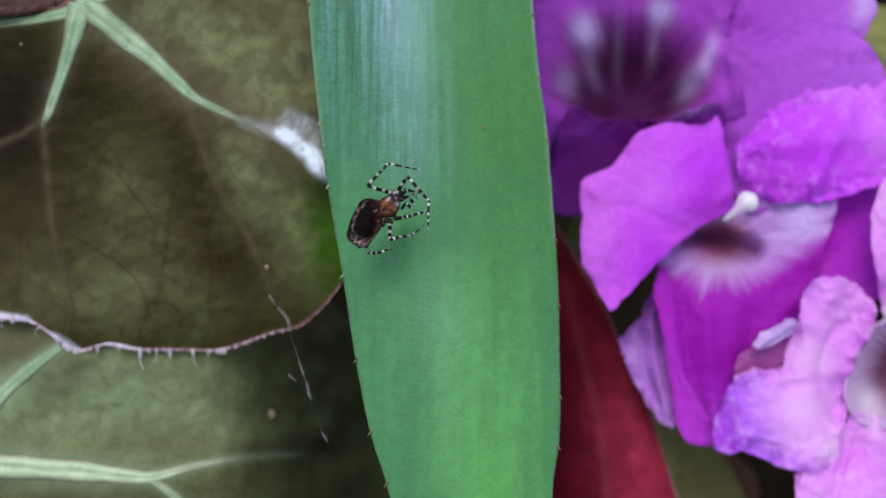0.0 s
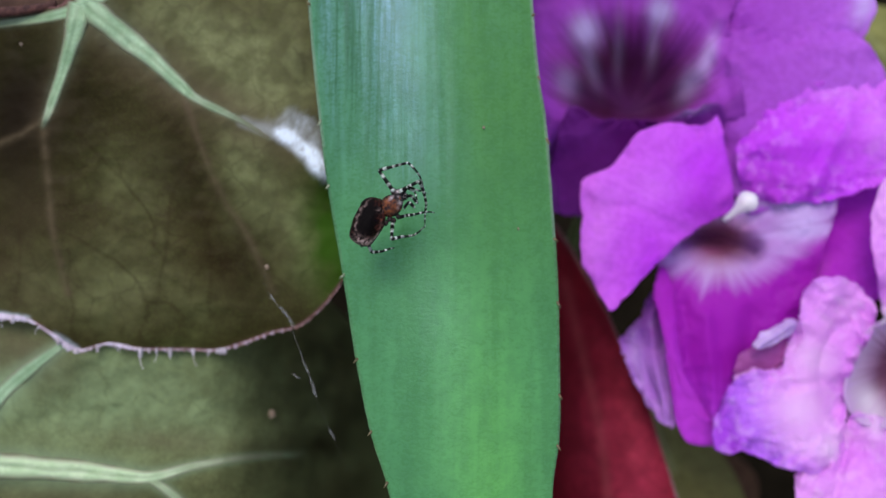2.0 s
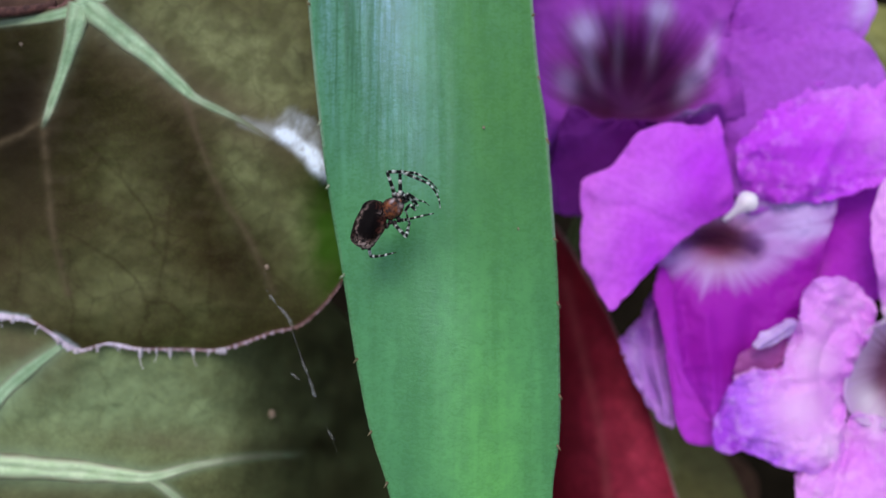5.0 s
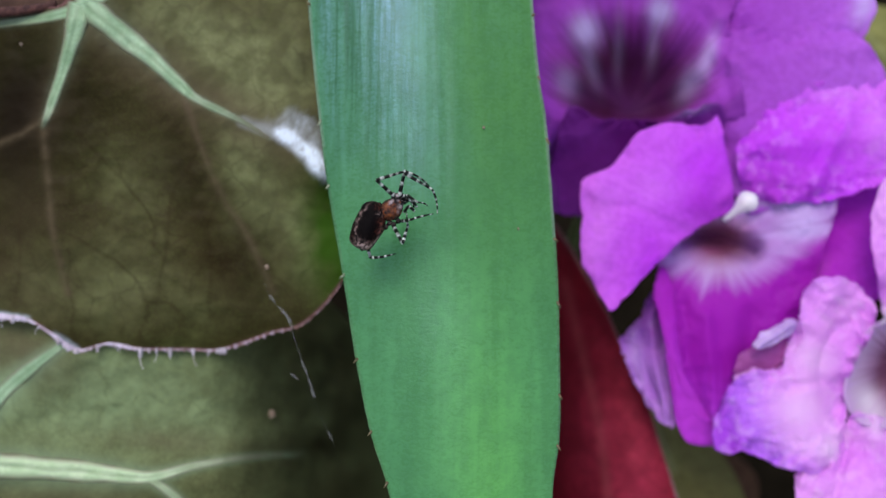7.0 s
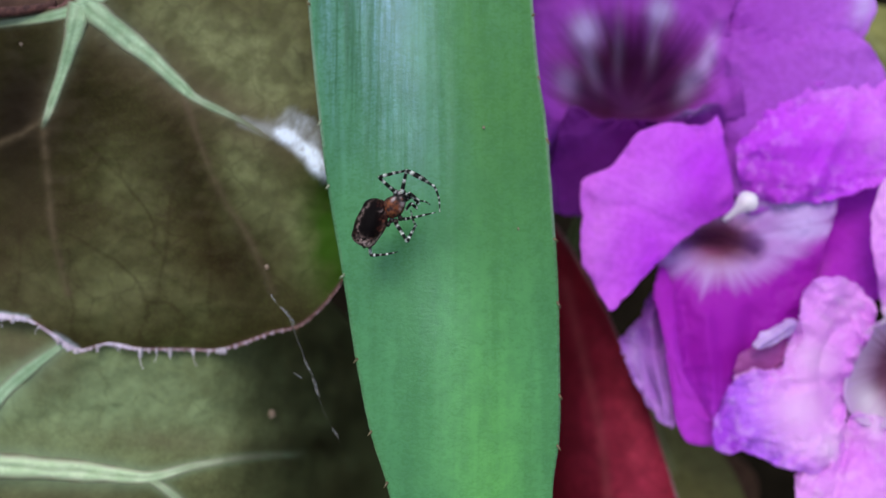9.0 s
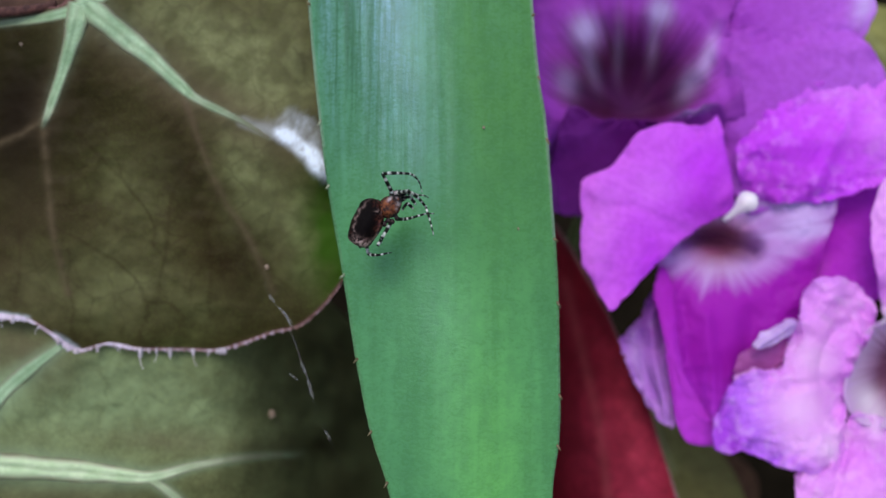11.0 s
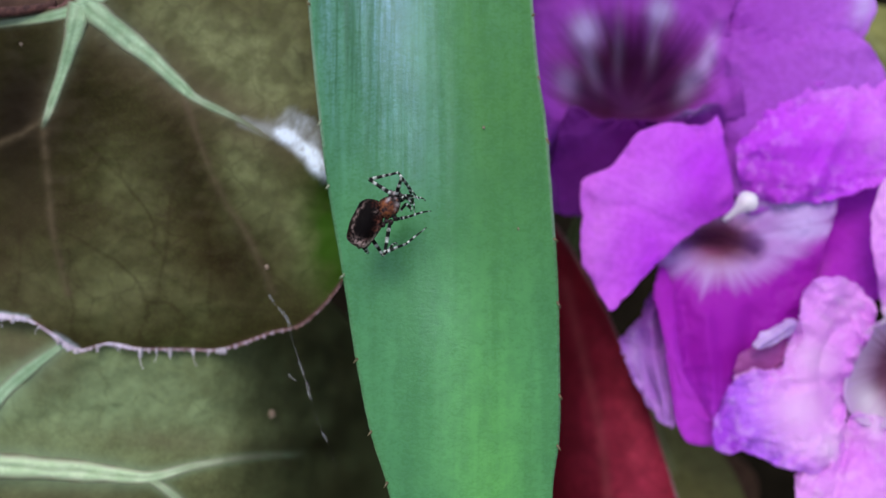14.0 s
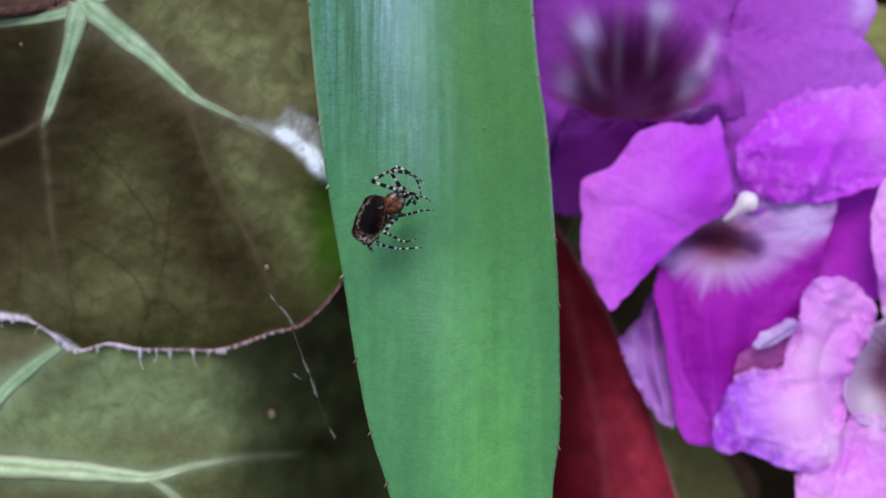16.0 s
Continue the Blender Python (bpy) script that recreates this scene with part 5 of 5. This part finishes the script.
    stance(9.0, (649, 400), a=(672, 316, 722, 303, 767, 331), b=(720, 304, 772, 333, 778, 376), c=(726, 343, 745, 358, 761, 363), d=(722, 344, 733, 353, 738, 371),
           e=(712, 387, 732, 385, 771, 376), f=(722, 428, 736, 400, 728, 374), g=(655, 452, 680, 451, 704, 446), h=(661, 408, 657, 398, 653, 388))
    stance(9.2, (647, 399), a=(668, 318, 714, 299, 765, 328), b=(726, 314, 766, 350, 768, 400), c=(722, 341, 742, 352, 759, 358), d=(719, 344, 730, 352, 736, 368),
           e=(711, 386, 731, 384, 768, 376), f=(692, 432, 718, 428, 716, 392), g=(653, 450, 678, 450, 702, 445), h=(659, 407, 655, 397, 651, 387))
    stance(11.3, (642, 400), a=(680, 310, 728, 310, 744, 340), b=(722, 342, 752, 368, 768, 430), c=(722, 342, 740, 346, 758, 350), d=(718, 340, 728, 350, 736, 362),
           e=(715, 388, 735, 384, 768, 378), f=(670, 434, 672, 428, 674, 422), g=(650, 450, 670, 452, 692, 448), h=(654, 408, 650, 398, 646, 388))
    stance(11.5, (645, 401), a=(711, 292, 740, 311, 760, 332), b=(752, 332, 775, 354, 797, 388), c=(726, 342, 742, 345, 764, 348), d=(722, 345, 733, 350, 745, 360),
           e=(712, 387, 735, 382, 768, 379), f=(668, 437, 672, 428, 674, 422), g=(660, 454, 682, 452, 705, 444), h=(657, 409, 653, 399, 649, 389))
    stance(12.0, (637, 406), a=(697, 294, 745, 318, 768, 371), b=(736, 345, 773, 380, 777, 430), c=(725, 352, 740, 366, 765, 377), d=(712, 346, 722, 345, 738, 345),
           e=(705, 388, 730, 383, 766, 378), f=(672, 427, 682, 448, 702, 462), g=(643, 452, 658, 459, 682, 463), h=(649, 414, 645, 404, 641, 394))
    stance(12.3, (642, 403), a=(704, 297, 753, 310, 781, 364), b=(708, 308, 738, 322, 769, 377), c=(724, 351, 740, 358, 761, 366), d=(714, 343, 725, 349, 734, 360),
           e=(709, 387, 731, 382, 767, 377), f=(684, 452, 710, 445, 741, 424), g=(648, 450, 652, 452, 664, 454), h=(668, 445, 684, 452, 692, 453))
    stance(12.5, (645, 401), a=(663, 320, 706, 298, 755, 340), b=(720, 335, 736, 352, 741, 382), c=(722, 350, 740, 352, 758, 357), d=(715, 340, 727, 352, 730, 372),
           e=(712, 386, 732, 381, 768, 377), f=(693, 435, 715, 447, 744, 444), g=(653, 449, 649, 440, 652, 434), h=(690, 448, 716, 449, 740, 441))
    stance(12.7, (650, 394), a=(680, 298, 723, 287, 760, 338), b=(724, 292, 755, 342, 764, 382), c=(726, 345, 743, 348, 762, 353), d=(720, 337, 731, 346, 736, 356),
           e=(715, 380, 735, 376, 770, 372), f=(700, 430, 720, 432, 747, 422), g=(657, 443, 652, 434, 656, 428), h=(664, 430, 688, 434, 712, 430))
    stance(13.0, (654, 390), a=(674, 306, 738, 301, 757, 322), b=(740, 308, 752, 350, 735, 387), c=(728, 340, 745, 343, 765, 350), d=(725, 335, 735, 340, 742, 336),
           e=(718, 376, 738, 373, 772, 370), f=(690, 414, 716, 430, 765, 423), g=(661, 438, 656, 428, 660, 422), h=(672, 432, 705, 435, 738, 431))
    stance(13.5, (642, 401), a=(668, 312, 715, 303, 731, 332), b=(712, 315, 738, 345, 735, 383), c=(722, 349, 738, 352, 753, 355), d=(722, 350, 735, 360, 731, 382),
           e=(710, 387, 730, 383, 763, 376), f=(700, 433, 720, 420, 740, 400), g=(648, 449, 644, 440, 648, 434), h=(672, 440, 702, 440, 736, 412))
    stance(14.0, (640, 401), a=(653, 318, 705, 306, 746, 360), b=(712, 318, 728, 345, 732, 374), c=(720, 347, 736, 350, 753, 355), d=(715, 350, 727, 358, 727, 375),
           e=(708, 386, 728, 382, 763, 373), f=(680, 452, 718, 432, 763, 396), g=(648, 447, 642, 439, 646, 434), h=(675, 452, 692, 436, 702, 434))
    stance(14.5, (651, 389), a=(665, 308, 716, 295, 750, 329), b=(718, 298, 743, 325, 738, 362), c=(728, 338, 746, 342, 763, 350), d=(720, 335, 735, 345, 730, 365),
           e=(715, 376, 735, 372, 769, 369), f=(696, 425, 722, 427, 745, 408), g=(659, 439, 654, 428, 658, 422), h=(686, 431, 712, 422, 738, 412))
    stance(15.0, (649, 394), a=(655, 323, 700, 312, 718, 318), b=(710, 296, 730, 312, 746, 329), c=(722, 342, 740, 346, 760, 352), d=(715, 320, 725, 345, 733, 370),
           e=(714, 380, 734, 376, 768, 371), f=(690, 428, 716, 437, 736, 442), g=(656, 443, 651, 433, 655, 427), h=(674, 433, 700, 440, 735, 437))
    stance(15.5, (643, 407), a=(668, 313, 722, 313, 734, 342), b=(728, 325, 739, 350, 737, 384), c=(724, 354, 741, 357, 758, 361), d=(715, 350, 725, 355, 737, 375),
           e=(709, 390, 729, 386, 765, 379), f=(702, 435, 728, 432, 751, 415), g=(652, 454, 647, 445, 651, 438), h=(680, 448, 704, 442, 722, 434))
    stance(16.0, (649, 394), a=(658, 322, 704, 296, 752, 327), b=(692, 305, 732, 310, 744, 350), c=(724, 343, 742, 348, 762, 357), d=(718, 345, 728, 350, 736, 360),
           e=(714, 380, 734, 376, 766, 372), f=(682, 413, 705, 425, 738, 424), g=(656, 444, 651, 434, 655, 428), h=(665, 432, 706, 442, 756, 438))

    # quick flicks of the two forelegs between those stances; the rest carries on from neighbour to neighbour
    stance(0.3, None, a=(676, 295, 725, 308, 742, 330), b=(745, 330, 766, 365, 764, 412))
    stance(0.8, None, a=(660, 323, 705, 283, 754, 313), b=(725, 313, 758, 356, 751, 402))
    stance(1.2, None, a=(672, 301, 722, 302, 745, 345), b=(682, 309, 717, 288, 763, 311))
    stance(1.3, None, a=(653, 333, 684, 290, 734, 305), b=(690, 297, 736, 325, 745, 368))
    stance(1.7, None, a=(656, 328, 676, 282, 728, 297), b=(736, 311, 752, 353, 740, 412))
    stance(1.8, None, a=(648, 330, 690, 290, 740, 328), b=(720, 323, 742, 343, 735, 403))
    stance(2.2, None, a=(694, 292, 737, 313, 751, 353), b=(723, 307, 748, 338, 756, 388))
    stance(2.7, None, a=(664, 305, 718, 300, 741, 340), b=(736, 320, 739, 355, 731, 395))
    stance(3.2, None, a=(655, 327, 688, 289, 751, 330), b=(692, 292, 742, 318, 754, 360))
    stance(3.3, None, a=(659, 322, 697, 296, 758, 335), b=(697, 296, 748, 320, 765, 370), c=(715, 332, 742, 340, 763, 362))
    stance(11.7, None, a=(646, 345, 682, 298, 735, 317), b=(715, 310, 735, 337, 788, 415))
    stance(11.9, (637, 405), a=(674, 302, 720, 310, 760, 355), b=(735, 340, 760, 380, 768, 445))
    stance(12.1, (645, 400), a=(713, 288, 755, 315, 783, 355))
    stance(13.2, (651, 393), a=(661, 312, 716, 307, 733, 357))
    stance(13.3, (651, 392), a=(682, 288, 730, 291, 742, 337), b=(725, 307, 751, 332, 751, 362))
    stance(13.7, None, a=(662, 322, 702, 305, 737, 347))
    stances.sort(key=lambda s: s[0])

    def between(k, pick):
        """The numbers that pick takes from stance k, or from its neighbours in time where it has none."""
        if pick(stances[k]):
            return pick(stances[k])
        before = next(s for s in reversed(stances[:k]) if pick(s))
        after = next(s for s in stances[k:] if pick(s))
        s = (stances[k][0] - before[0]) / (after[0] - before[0])
        return tuple(p + (q - p) * s for p, q in zip(pick(before), pick(after)))

    def ways(key, body, spots):
        """The three directions of a leg whose joints lie as near as may be to the spots."""
        hip, long, sign = LEGS[key]
        here, out = Vector(hip), []
        for i in range(3):
            x, y = spots[2 * i] - body[0] + HOME[0], spots[2 * i + 1] - body[1] + HOME[1]
            dx, dy = x - here.x, here.y - y
            flat = max(math.hypot(dx, dy), 1e-3)
            lie = min(1.0, flat / long[i])
            way = Vector((dx / flat * lie, dy / flat * lie, sign[i] * math.sqrt(max(0.0, 1 - lie * lie))))
            out.append(Vector((0, 1, 0)).rotation_difference(way))
            here = here + Vector((way.x, -way.y, way.z)) * long[i]
        return out

    solved = []
    for k, (t, _, _) in enumerate(stances):
        body = between(k, lambda s: s[1])
        solved.append((t, body, {key: ways(key, body, between(k, lambda s: s[2].get(key))) for key in LEGS}))
    moments = sorted({round(0.1 * i, 1) for i in range(161)})
    body_rows, leg_rows = [], {key: ([], [], []) for key in LEGS}
    for t in moments:
        i = max(k for k, s in enumerate(solved) if s[0] <= t + 1e-6)
        j = min(i + 1, len(solved) - 1)
        s = 0.0 if i == j else (t - solved[i][0]) / (solved[j][0] - solved[i][0])
        s = s * s * (3 - 2 * s)
        (_, b0, l0), (_, b1, l1) = solved[i], solved[j]
        x, y = b0[0] + (b1[0] - b0[0]) * s, b0[1] + (b1[1] - b0[1]) * s
        body_rows.append((t, PLANE @ Matrix.Translation(at(x, y, SPIDER_W))))
        for key in LEGS:
            hip, long, _ = LEGS[key]
            q = [a.slerp(b, s) for a, b in zip(l0[key], l1[key])]
            place, chain = own(*hip), []
            for k in range(3):
                chain.append(Matrix.Translation(place) @ q[k].to_matrix().to_4x4())
                place = place + q[k] @ Vector((0, long[k] * U, 0))
            thigh = chain[0].inverted()
            leg_rows[key][0].append((t, chain[0]))
            leg_rows[key][1].append((t, thigh @ chain[1]))
            leg_rows[key][2].append((t, thigh @ chain[2]))
    walk(spider, body_rows)
    for key in LEGS:
        for ob, rows in zip(limbs[key], leg_rows[key]):
            walk(ob, rows)
    sway = [(0.0, -3), (1.0, 1), (2.0, 6), (2.5, 3), (4.0, 3), (6.5, 6), (7.0, 3), (7.5, 8), (8.0, 11), (8.5, 7), (9.0, 10), (11.5, 0), (12.0, 0), (12.5, 4), (13.0, 11), (13.5, -2), (14.0, -3), (14.5, 8), (15.0, 5), (15.5, 1), (16.0, 7)]
    walk(strand, [(t, PLANE @ Matrix.Translation(at(*ANCHOR, -7.0)) @ pose(0, 0, 0, 0, 0, math.degrees(dx / 205))) for t, dx in sway])


motions()
